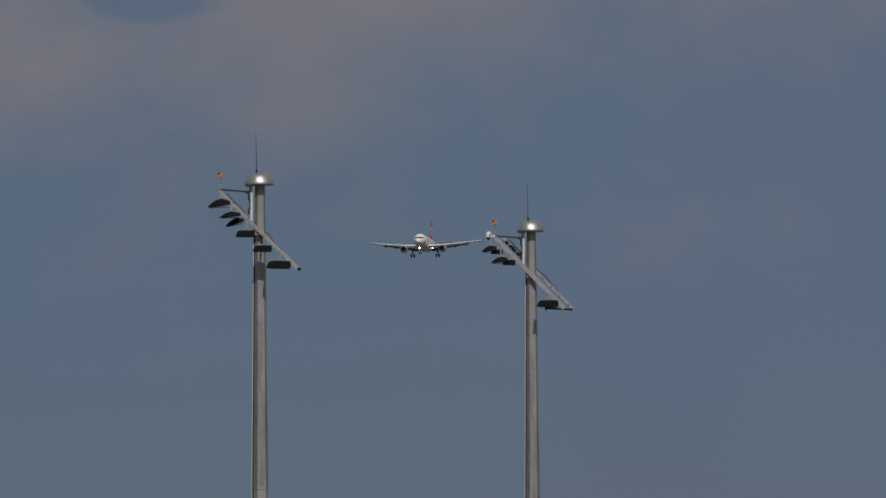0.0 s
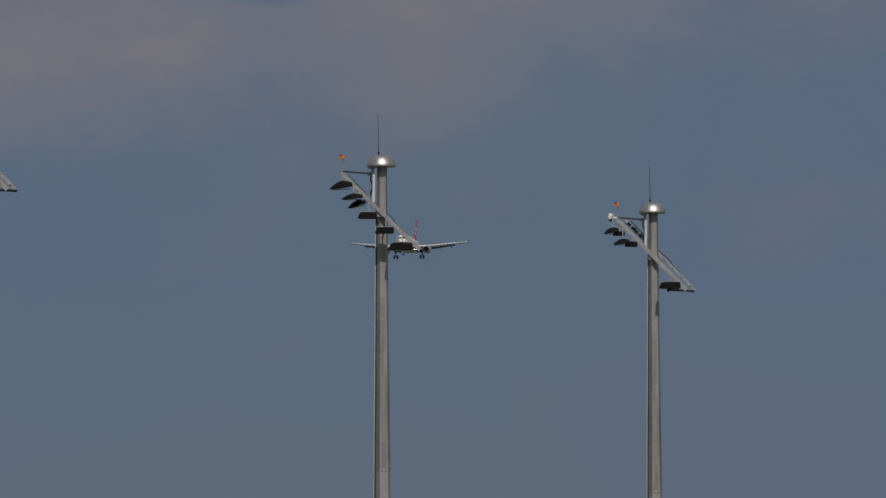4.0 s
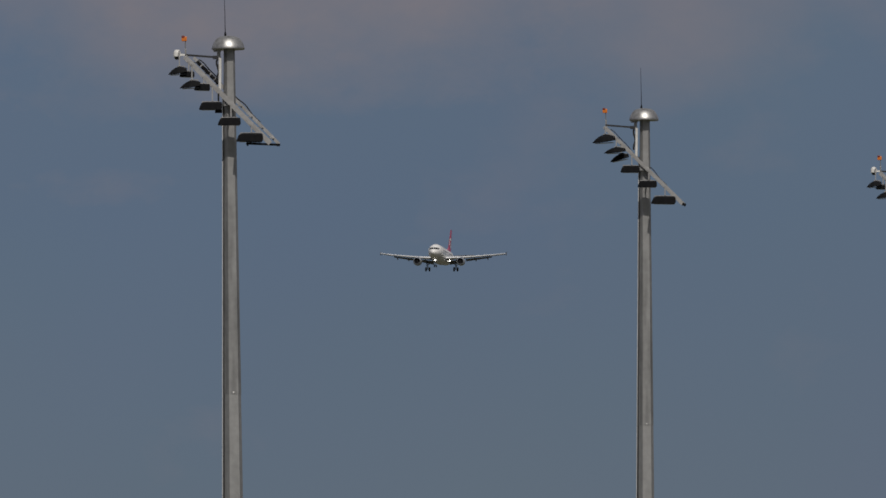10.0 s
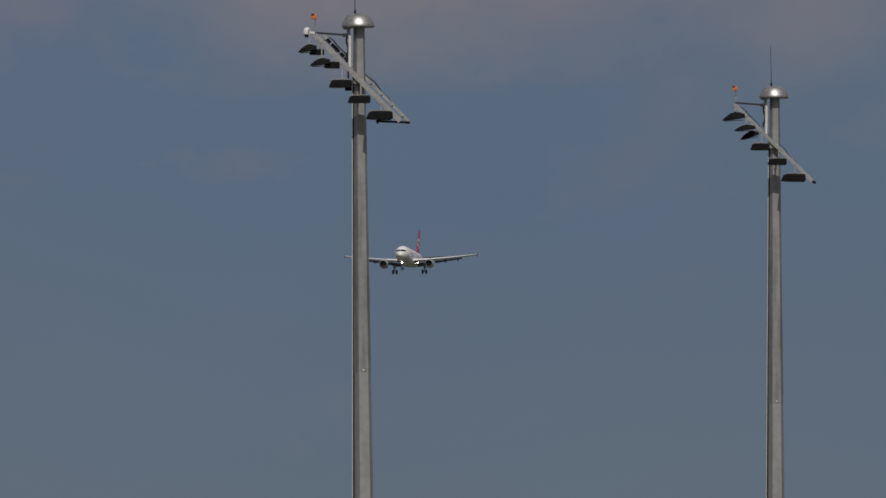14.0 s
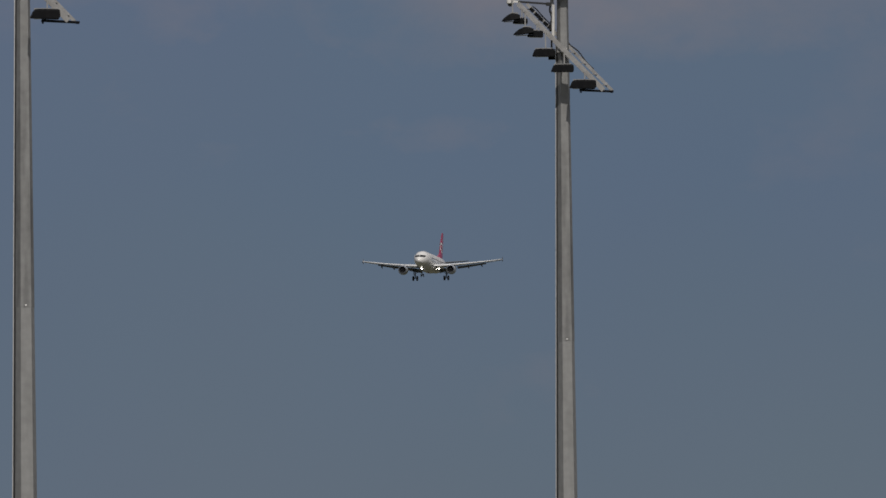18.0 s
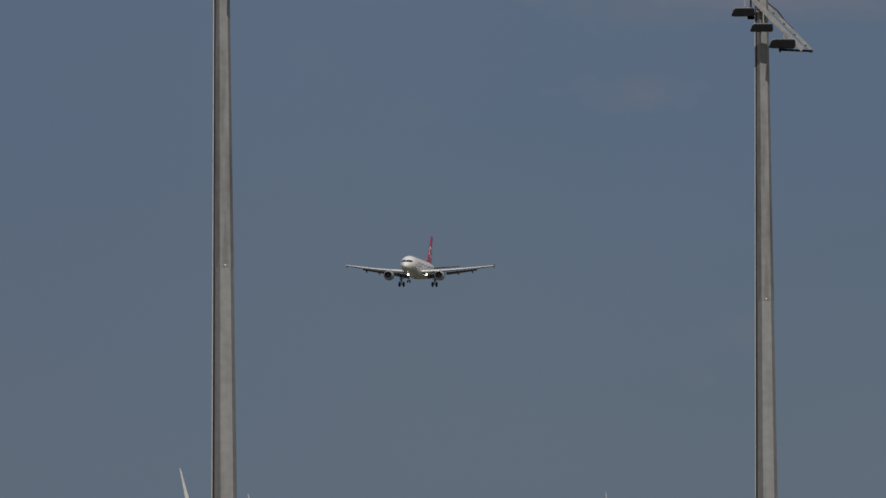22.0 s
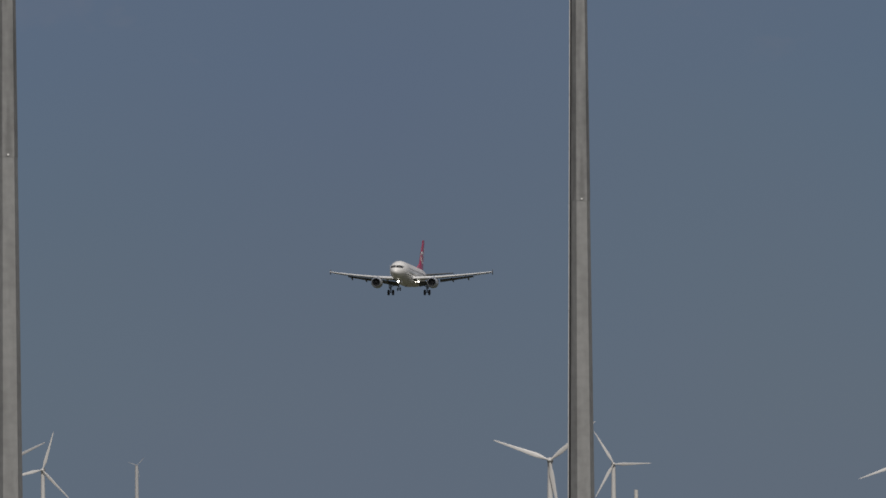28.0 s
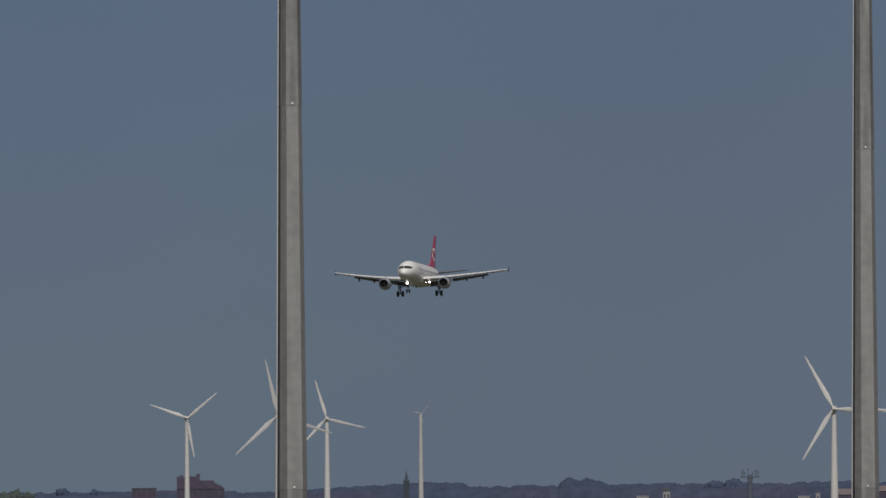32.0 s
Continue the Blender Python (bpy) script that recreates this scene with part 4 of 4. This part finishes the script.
PLANE = airliner()
FLIGHT = [
    (0, 280.8, 938.0, 7.10, 0.88, 2.40),
    (0.5, 252.5, 934.9, 7.35, 0.99, 2.40),
    (1, 224.0, 930.9, 7.53, 1.00, 2.40),
    (1.5, 194.1, 927.6, 7.64, 0.97, 2.40),
    (2, 162.7, 925.9, 7.79, 0.99, 2.40),
    (2.5, 130.6, 922.5, 8.03, 1.25, 2.40),
    (4.5, 1.6, 897.2, 7.24, -0.25, 2.63),
    (5, -31.9, 885.8, 7.54, -0.65, 2.53),
    (5.5, -65.4, 874.8, 7.59, -0.98, 2.57),
    (6, -99.1, 865.3, 7.55, -1.05, 2.82),
    (6.5, -133.4, 856.9, 7.53, -1.01, 3.02),
    (7, -167.0, 848.5, 7.53, -0.92, 3.08),
    (7.5, -200.9, 839.7, 7.52, -0.92, 3.00),
    (8, -235.4, 832.3, 7.52, -0.77, 3.00),
    (8.5, -269.9, 826.5, 7.53, -0.56, 3.21),
    (9, -304.8, 820.6, 7.56, -0.48, 3.41),
    (9.5, -340.4, 814.5, 7.64, -0.54, 3.38),
    (10, -375.0, 808.1, 7.78, -0.62, 3.16),
    (10.5, -410.1, 801.9, 7.91, -0.39, 3.02),
    (11, -445.2, 797.8, 7.94, -0.06, 3.16),
    (11.5, -480.6, 793.4, 7.92, -0.13, 3.20),
    (12, -516.7, 789.3, 7.94, -0.39, 3.10),
    (12.5, -552.9, 785.2, 8.00, -0.53, 2.99),
    (13, -589.9, 779.5, 8.07, -0.36, 2.95),
    (13.5, -627.3, 773.3, 8.15, -0.07, 2.86),
    (14, -664.2, 766.1, 8.23, 0.24, 2.69),
    (14.5, -700.3, 758.5, 8.29, 0.55, 2.55),
    (16.5, -863.2, 722.6, 8.52, -0.15, 2.88),
    (17, -904.0, 717.2, 8.76, -0.17, 2.95),
    (17.5, -947.7, 710.3, 9.07, -0.03, 2.76),
    (18, -991.0, 703.0, 9.39, 0.31, 2.44),
    (18.5, -1035.2, 695.1, 9.66, 0.81, 2.25),
    (19, -1080.2, 687.4, 9.88, 1.10, 2.08),
    (19.5, -1126.6, 679.4, 10.08, 1.06, 1.87),
    (20, -1173.7, 670.0, 10.20, 0.83, 1.79),
    (20.5, -1221.2, 660.4, 10.19, 0.64, 1.87),
    (21, -1268.7, 649.3, 10.05, 0.21, 2.01),
    (21.5, -1317.8, 636.9, 9.87, -0.33, 2.21),
    (22, -1368.3, 624.8, 9.74, -0.68, 2.49),
    (22.5, -1419.3, 612.6, 9.73, -0.77, 2.77),
    (23, -1471.0, 601.6, 9.80, -0.60, 3.04),
    (23.5, -1522.7, 590.3, 9.87, -0.16, 3.25),
    (24, -1575.6, 579.3, 9.90, 0.23, 3.40),
    (24.5, -1628.6, 569.2, 9.93, 0.24, 3.48),
    (25, -1682.9, 558.7, 9.93, -0.36, 3.37),
    (25.5, -1737.9, 546.6, 9.82, -0.95, 2.93),
    (27.5, -1959.4, 511.3, 9.47, -0.57, 2.88),
    (28, -2017.6, 501.0, 9.43, -0.50, 3.05),
    (28.5, -2074.8, 489.2, 9.44, -0.76, 3.18),
    (29, -2133.1, 477.0, 9.49, -1.21, 3.20),
    (29.5, -2192.8, 465.4, 9.57, -1.30, 3.22),
    (30, -2253.1, 454.4, 9.71, -0.67, 3.11),
    (30.5, -2313.6, 445.0, 9.88, 0.11, 2.81),
    (31, -2376.1, 434.5, 10.04, 0.52, 2.43),
    (31.5, -2440.4, 423.2, 10.17, 0.61, 2.16),
    (32, -2506.3, 410.7, 10.28, 0.73, 2.10),
]


def flight_pose(t, az, el, aspect, bank, nose_up):
    """Where the nose is: bearing, height, and the closing distance of a steady approach; then its turn, bank and tilt."""
    dist = 4353.0 - 48.9 * t
    nose = bearing(az, el, dist)
    a = az / FOCAL
    los, right = Vector((math.sin(a), math.cos(a), 0)), Vector((math.cos(a), -math.sin(a), 0))
    ahead = -math.cos(radians(aspect)) * los - math.sin(radians(aspect)) * right
    heading = math.atan2(-ahead.x, ahead.y)
    turn = Matrix.Rotation(heading, 4, "Z") @ Matrix.Rotation(radians(nose_up), 4, "X") @ Matrix.Rotation(radians(bank), 4, "Y")
    return Matrix.Translation(nose) @ turn @ Matrix.Translation((0, 0, 0.55))


# ---- wind turbines ----
TURBINES = []


def turbine(az, el, dist, blade_size, phase, at, rate, yaw, tower_size, label, feather=1.0, paint="turbine"):
    """blade_size and tower_size: blade length and tower foot width in thousandths of the lens scale."""
    k = dist / FOCAL
    hub = bearing(az, el, dist)
    L = blade_size * k
    top = new("wind_turbine")
    top.matrix_world = pose(hub.x, hub.y, 0, 0, 0, -math.degrees(az / FOCAL) + yaw)
    tagged(top, label, "wind turbine", "wind turbines on the horizon")
    h, w = hub.z, tower_size * 1.15 * k / 2
    bm = BM()
    lathe(bm, [(w * 1.05, 0), (w, h * 0.05), (w * 0.86, h * 0.4), (w * 0.66, h * 0.8), (w * 0.60, h - L * 0.035)], 24)
    part("tower", bm, M[paint], top, "tapered white tower", 50)
    bm = BM()
    s = L * 0.05
    rings = []
    for y, ww, hh in ((-1.1, 0.55, 0.6), (-0.8, 0.85, 0.85), (0.6, 1.0, 1.0), (2.4, 0.95, 0.95), (3.4, 0.7, 0.75)):
        rings.append([(s * ww * math.copysign(abs(math.cos(a)) ** 0.6, math.cos(a)), s * y, h + s * hh * math.copysign(abs(math.sin(a)) ** 0.6, math.sin(a))) for a in [2 * math.pi * i / 16 for i in range(16)]])
    loft(bm, rings)
    part("nacelle", bm, M["turbine_dark"], top, "grey nacelle", 40)
    bm = BM()
    lathe(bm, [(s * 0.62, 0.0), (s * 0.7, s * 0.4), (s * 0.62, s * 0.95), (s * 0.35, s * 1.35), (s * 0.05, s * 1.5)], 18, Matrix.Rotation(radians(90), 4, "X"))
    rotor = part("rotor", bm, M[paint], top, "rotor hub with three white blades", 50)
    rotor.location = (0, -s * 1.1, h)
    for i in range(3):
        bm = BM()
        rings = []
        for u, ch, th in ((0.02, 0.035, 0.034), (0.07, 0.034, 0.030), (0.16, 0.062, 0.020), (0.24, 0.078, 0.016), (0.4, 0.064, 0.011), (0.6, 0.047, 0.008), (0.8, 0.033, 0.006), (0.94, 0.022, 0.004), (1.0, 0.008, 0.002)):
            twist = radians(14 * (1 - u) + 2)
            ch = ch * 1.08 * feather
            ring = []
            for j in range(12):
                a = 2 * math.pi * j / 12
                x, y = ch * L * (0.5 * math.cos(a) + 0.12), th * L * 0.5 * math.sin(a)
                ring.append((x * math.cos(twist) - y * math.sin(twist), x * math.sin(twist) + y * math.cos(twist) - s * 0.65, u * L))
            rings.append(ring)
        loft(bm, rings)
        blade = part("blade", bm, M[paint], rotor, "", 50)
        blade.rotation_euler = (0, radians(120 * i), 0)
    TURBINES.append((rotor, phase, at, rate))


BIG = "large white three-bladed wind turbine, blades turning"
SMALL = "white three-bladed wind turbine, blades turning"
# two of these wear the greyer paint that holds distance haze
turbine(-2891.0, 155.6, 4750.0, 71, 67.4, 30.0, 171.2, 8, 8.3, SMALL)
turbine(-2731.0, 158.5, 4250.0, 102, -33.9, 30.0, 70.8, 6, 8, BIG, 1.0, "turbine_hazed")
turbine(-2643.0, 153.2, 4700.0, 71, 0.0, 30.0, 171.7, -8, 9.5, SMALL)
turbine(-2477.0, 160.5, 4800.0, 21, -74.0, 30.0, 0.0, 30, 8.0, "white wind turbine standing still, short feathered blades", 0.75, "turbine_hazed")
turbine(-1745.7, 165.0, 4200.0, 106, -49.3, 30.0, 70.4, -4, 11.8, BIG)
turbine(-1633.4, 157.8, 4720.0, 67, 3.4, 30.0, 137.2, 5, 10, SMALL)
turbine(-1136.5, 150.5, 4740.0, 67, 43.5, 24.5, 93.5, 4, 10, SMALL)
turbine(-1010.0, 154.2, 4700.0, 69, 105.3, 24.5, 94.2, 36, 10, SMALL)


# ---- far woods and buildings on the horizon ----
# skyline of the woods: bearing, treetop height
SKYLINE = [(-4600, 24), (-3300, 24), (-3180, 26), (-3050, 26), (-2960, 27), (-2850, 30), (-2780, 24), (-2700, 26), (-2650, 31), (-2540, 36), (-2480, 40), (-2410, 39), (-2395, 31), (-2330, 33), (-2236, 34), (-2231, 44), (-2215, 47), (-2200, 43), (-2185, 46),
           (-2170, 42), (-2150, 33), (-2060, 36), (-1980, 34), (-1945, 35), (-1915, 36), (-1880, 34), (-1810, 36), (-1760, 39), (-1690, 36), (-1560, 34), (-1400, 36), (600, 30)]


def tree_row(name, dist, depth, scale, seed, label):
    """A closed row of crowns: a rolling crest with lumps on its front slope."""
    xs, hs = [p[0] for p in SKYLINE], [p[1] for p in SKYLINE]
    bm = BM()
    rings = []
    az = -4600.0
    while az < 620:
        def n(f, o):
            return noise.noise((az * f, o, seed))
        crown = 1 - 1.6 * abs(n(0.032, 1.0)) - 0.8 * abs(n(0.085, 4.0))
        h = 1.7 + np.interp(az, xs, hs) * dist / FOCAL * scale * (0.90 + 0.13 * crown + 0.05 * n(0.24, 7.0) + 0.035 * n(0.7, 9.0))
        a, b = bearing(az, 0, dist), bearing(az, 0, dist + depth)
        ring = [(a.x, a.y, 0)]
        for k, (out, up) in enumerate(((0.0, 0.25), (0.6, 0.5), (1.6, 0.7), (3.0, 0.84), (5.0, 0.94), (7.5, 1.0))):
            lump = 0.9 * noise.noise((az * 0.10, k * 0.9, seed + 3.0)) + 0.35 * noise.noise((az * 0.35, k * 1.7, seed + 8.0))
            ring.append((a.x, a.y + out + lump, h * up))
        rings.append(ring + [(b.x, b.y, h * 0.95), (b.x, b.y, 0)])
        az += 2.2
    loft(bm, rings)
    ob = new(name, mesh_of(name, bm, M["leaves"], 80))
    tagged(ob, label, "trees", kind="stuff")


def woods():
    tree_row("woodland", 4905, 20, 0.80, 2.0, "distant line of hazy leafless woodland")
    tree_row("thicket", 4935, 40, 1.0, 5.0, "dense hazy thicket behind the woodland edge")


def tree(az, dist, h, material, seed, label):
    rng = np.random.default_rng(seed)
    top = new("tree")
    p = bearing(az, 0, dist)
    top.matrix_world = pose(p.x, p.y, 0)
    tagged(top, label, "tree", "single trees on the horizon")
    bm = BM()
    tube(bm, [(0, 0, 0), (0.02 * h, 0, h * 0.3), (0, 0.02 * h, h * 0.75)], [0.035 * h, 0.025 * h, 0.008 * h], 8)
    for i in range(7):
        a, z = rng.uniform(0, 6.28), h * rng.uniform(0.25, 0.6)
        tube(bm, [(0.01 * h, 0, z), (0.28 * h * math.cos(a), 0.28 * h * math.sin(a), z + 0.2 * h)], [0.012 * h, 0.004 * h], 6)
    part("trunk", bm, M["bark"], top)
    # one dense, uneven crown; distance haze sits in the leaves colour
    bm = BM()
    bmesh.ops.create_icosphere(bm, subdivisions=4, radius=1.0)
    for v in bm.verts:
        d = v.co.copy()
        k = 1 + sum(amp * noise.noise((d.x * f + seed, d.y * f, d.z * f)) for f, amp in ((1.6, 0.42), (3.6, 0.24), (8.0, 0.12)))
        v.co = Vector((d.x * 0.40 * h * k, d.y * 0.40 * h * k, h * (0.54 + 0.42 * d.z * k)))
    part("crown", bm, material, top, "", 80)


def house(name, az, dist, width_size, eaves_size, depth, wall, roof_mat, gable, label, rows=2, cols=4, category="house"):
    """A far building: width and eaves height in thousandths of the lens scale."""
    k = dist / FOCAL
    w, h = width_size * k, 1.7 + eaves_size * k
    p = bearing(az, 0, dist)
    top = new(name)
    top.matrix_world = pose(p.x, p.y, 0, 0, 0, -math.degrees(az / FOCAL))
    tagged(top, label, category)
    bm = BM()
    box(bm, (w, depth, h))
    part("wall", bm, wall, top)
    bm = BM()
    if gable:
        loft(bm, [[(x, -depth / 2 - 0.3, h), (x, depth / 2 + 0.3, h), (x, 0, h + gable)] for x in (-w / 2 - 0.2, w / 2 + 0.2)])
    else:
        box(bm, (w + 0.3, depth + 0.3, 0.25), pose(0, 0, h), 0.03)
    part("roof", bm, roof_mat, top)
    for r in range(rows):
        for c in range(cols):
            x, z = w * ((c + 0.5) / cols - 0.5), h * (r + 0.35) / rows
            win = w / cols * 0.42
            bm = BM()
            box(bm, (win + 0.16, 0.08, h / rows * 0.45 + 0.16), pose(x, -depth / 2 - 0.02, z))
            window = part("window", bm, wall, top)
            bm = BM()
            box(bm, (win, 0.04, h / rows * 0.45), pose(x, -depth / 2 - 0.065, z + 0.08))
            part("pane", bm, M["pane"], window)
    return top, w, h


def horizon():
    woods()
    tree(-3195, 4650, 7.2, M["greenleaf"], 11, "round green tree in fresh leaf")
    tree(-3172, 4660, 6.4, M["greenleaf"], 13, "round green tree in fresh leaf")
    tree(-3217, 4640, 6.6, M["greenleaf"], 15, "round green tree in fresh leaf")
    tree(-1957, 4922, 9.6, M["leaves"], 17, "tall grey leafless tree above the woodland")
    tree(-1921, 4922, 9.8, M["leaves"], 19, "tall grey leafless tree above the woodland")
    tree(-3052, 4922, 7.4, M["leaves"], 21, "small grey leafless tree")
    tree(-3111, 4922, 7.6, M["leaves"], 23, "small grey leafless tree")
    tree(-1580, 4800, 9.7, M["leaves"], 25, "broad grey leafless tree beside a chimney stack")
    tree(-1602, 4802, 8.3, M["leaves"], 27, "broad grey leafless tree beside a chimney stack")
    tree(-1560, 4801, 8.6, M["leaves"], 29, "broad grey leafless tree beside a chimney stack")
    house("apartment_block", -2967, 4882, 43, 31, 9, M["brick"], M["roof"], 0, "haze-tinted dark red brick block with a flat roof", 2, 5, "building")
    top, w, h = house("apartment_block", -2867, 4877, 84, 29, 12, M["brick"], M["roof"], 0, "large haze-tinted dark red brick block with stepped roof", 2, 9, "building")
    for x, ww, hh in ((-w * 0.26, w * 0.48, 4.2), (w * 0.13, w * 0.30, 2.85)):
        bm = BM()
        box(bm, (ww, 9, hh), pose(x, 0, h + 0.25), 0.15)
        part("roof_storey", bm, M["brick"], top)
    bm = BM()
    loft(bm, [[(w * 0.28, y, h + 0.25), (w * 0.49, y, h + 0.25), (w * 0.47, y, h + 0.9), (w * 0.28, y, h + 2.4)] for y in (-4.4, 4.4)])
    part("sloping_roof", bm, M["brick"], top)
    for x, s in ((-w * 0.05, 0.8), (-w * 0.40, 0.5)):
        bm = BM()
        box(bm, (s * 1.6, 1.4, s), pose(x, 0, h + 4.45), 0.05)
        part("chimney", bm, M["brick"], top)
    # church with a pointed spire
    k = 4830 / FOCAL
    p = bearing(-2503, 0, 4830)
    top = new("church")
    top.matrix_world = pose(p.x, p.y, 0, 0, 0, 6)
    tagged(top, "dark haze-tinted stone church with a slim pointed spire", "church")
    bm = BM()
    box(bm, (2.0, 2.0, 9.5))
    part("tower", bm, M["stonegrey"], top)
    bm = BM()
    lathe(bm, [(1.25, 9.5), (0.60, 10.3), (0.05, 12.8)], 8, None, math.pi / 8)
    spire = part("spire", bm, M["stonegrey"], top, "dark haze-tinted slate spire")
    bm = BM()
    tube(bm, [(0, 0, 12.7), (0, 0, 13.3)], 0.05, 6)
    bar(bm, (-0.2, 0, 13.1), (0.2, 0, 13.1), 0.06, 0.06)
    part("cross", bm, M["roof"], spire)
    bm = BM()
    loft(bm, [[(x, -2.2, 0), (x, 2.2, 0), (x, 2.2, 2.2), (x, 0, 3.9), (x, -2.2, 2.2)] for x in (-8.5, -1.0)])
    part("nave", bm, M["stonegrey"], top)
    for i in range(3):
        bm = BM()
        box(bm, (0.6, 0.08, 1.2), pose(-7.2 + i * 2.3, -2.23, 0.8))
        part("window", bm, M["pane"], top)
    bm = BM()
    box(bm, (0.6, 0.08, 1.4), pose(0, -1.03, 5.4))
    part("belfry_opening", bm, M["pane"], top)
    # radar tower with a wide flat head
    p = bearing(-1895, 0, 4840)
    top = new("radar_tower")
    top.matrix_world = pose(p.x, p.y, 0, 0, 0, 4)
    tagged(top, "slim dark tower with a wide flat antenna platform", "tower")
    bm = BM()
    lathe(bm, [(0.95, 0), (0.82, 5.0), (0.78, 10.0)], 16)
    part("shaft", bm, M["towergrey"], top)
    bm = BM()
    box(bm, (6.2, 1.7, 0.42), pose(0, 0, 10.05), 0.05)
    box(bm, (2.0, 1.4, 0.45), pose(0, 0, 9.6), 0.05)
    part("platform", bm, M["towergrey"], top)
    bm = BM()
    lathe(bm, [(0.7, 10.45), (0.7, 11.0), (0.55, 11.1)], 16)
    part("cabin", bm, M["towergrey"], top)
    for i, (x, y, h) in enumerate(((-2.8, -0.6, 1.3), (-2.3, 0.7, 1.9), (-1.7, -0.6, 1.1), (-0.7, 0.3, 2.2), (0.9, -0.6, 1.0), (1.8, 0.6, 1.6), (2.3, -0.7, 1.9), (2.8, 0.2, 1.2))):
        bm = BM()
        tube(bm, [(x, y, 10.45), (x, y, 10.45 + h)], 0.10, 6)
        box(bm, (0.45, 0.2, 0.5), pose(x, y, 10.35 + h), 0.05)
        part("antenna", bm, M["towergrey"], top)
    bm = BM()
    for x0, x1 in ((-2.9, -1.5), (1.6, 2.9)):
        bar(bm, (x0, -0.2, 11.5), (x1, -0.2, 11.5), 0.15, 0.18)
    part("cross_beam", bm, M["towergrey"], top)
    # pale round chimney with dark bands
    p = bearing(-1593.5, 0, 4830)
    top = new("chimney_stack")
    top.matrix_world = pose(p.x, p.y, 0)
    tagged(top, "tall pale concrete chimney stack with dark bands", "chimney")
    hh = 1.7 + 112 * k
    bm = BM()
    lathe(bm, [(0.85, 0), (0.66, hh * 0.8), (0.62, hh), (0.45, hh), (0.45, hh - 0.4)], 20)
    part("chimney_shaft", bm, M["render"], top, "", 40)
    for z0, z1 in ((0.80, 0.82), (0.865, 0.88)):
        bm = BM()
        lathe(bm, [(0.70, hh * z0), (0.70, hh * z1)], 20)
        part("band", bm, M["turbine_dark"], top)
    # orange-roofed house with a brick chimney tower
    top, w, h = house("brick_works", -1415, 4870, 62, 8, 9, M["brick"], M["tile"], 2.2, "haze-tinted brick works with an orange tiled roof", 1, 5, "building")
    bm = BM()
    box(bm, (2.6, 2.2, 13.4), pose(-w * 0.5 + 0.1, -6.2, 0), 0.05, 0.8)
    box(bm, (0.7, 0.7, 2.5), pose(-w * 0.5 - 0.4, -6.2, 13.35), 0.05, 0.5)
    part("chimney", bm, M["dulltile"], top, "square orange brick chimney, dulled by haze tint")
    bm = BM()
    bar(bm, (-w * 0.5 + 1.0, -6.2, 12.2), (-w * 0.5 + 5.0, -6.2, 8.6), 0.3, 0.3)
    part("conveyor", bm, M["turbine_dark"], top)
    house("white_building", -2085, 4862, 21, 12, 8, M["dullwall"], M["dullwall"], 0, "low pale building with a flat roof", 1, 3, "building")
    house("white_building", -2043, 4860, 12, 22, 7, M["dullwall"], M["roof"], 0.9, "small pale house in front of woodland", 1, 2, "building")
    house("white_building", -1800, 4862, 20, 10, 8, M["dullwall"], M["dullwall"], 0, "low pale building with a flat roof", 1, 3, "building")
    house("white_building", -1775, 4860, 7, 15, 6, M["dullwall"], M["dullwall"], 0, "small pale building among trees", 1, 1, "building")
    house("brick_house", -1728, 4865, 34, 13, 8, M["brick"], M["dulltile"], 2.0, "haze-tinted red brick house with a tiled roof", 2, 4)
    house("brick_house", -1655, 4865, 22, 19, 8, M["brick"], M["dulltile"], 1.8, "haze-tinted red brick house with a tiled roof", 2, 3)


horizon()


# ---- bird ----
def bird():
    top = new("bird")
    tagged(top, "small dark bird in flight", "bird")
    bm = BM()
    rings = []
    for y, r in ((0.15, 0.004), (0.12, 0.022), (0.08, 0.026), (0.02, 0.036), (-0.06, 0.03), (-0.12, 0.014), (-0.15, 0.006)):
        rings.append([(r * math.cos(2 * math.pi * i / 10), y, r * 0.95 * math.sin(2 * math.pi * i / 10)) for i in range(10)])
    loft(bm, rings)
    part("body", bm, M["feather"], top, "", 60)
    for side in (-1, 1):
        bm = BM()
        out = [(0.02, 0.06, 0.0), (0.10, 0.075, 0.03), (0.22, 0.0, 0.055), (0.13, -0.02, 0.03), (0.02, -0.05, 0.0)]
        loft(bm, [[(side * x, y, z + o) for x, y, z in out] for o in (0.0, 0.006)])
        part("wing", bm, M["feather"], top)
    bm = BM()
    loft(bm, [[(-0.012, -0.12, o), (0.012, -0.12, o), (0.035, -0.22, o), (0, -0.20, o), (-0.035, -0.22, o)] for o in (-0.003, 0.003)])
    part("tail", bm, M["feather"], top)
    return top


BIRD = bird()


def bird_pose(az, el):
    p = bearing(az, el, 600.0)
    return Matrix.Translation(p) @ Matrix.Rotation(radians(-80), 4, "Z") @ Matrix.Rotation(radians(-12), 4, "X")


def motions():
    walk(PLANE, [(row[0], flight_pose(*row)) for row in FLIGHT])
    walk(BIRD, [(t, bird_pose(a, e)) for t, a, e in (
        (0, -1950, 1560), (2.5, -1160, 1262), (4.5, -527, 1011), (5, -369, 947), (5.5, -184, 891), (6, 13, 828), (6.5, 224, 770), (7, 448, 715), (9, 1270, 560), (14, 3300, 420), (32, 9000, 400))])
    for rotor, phase, at, rate in TURBINES:
        s = rotor.location.copy()
        step = 0.25 if rate else 32
        walk(rotor, [(i * step, pose(s.x, s.y, s.z, 0, phase + rate * (i * step - at), 0)) for i in range(int(32 / step) + 1)])


motions()
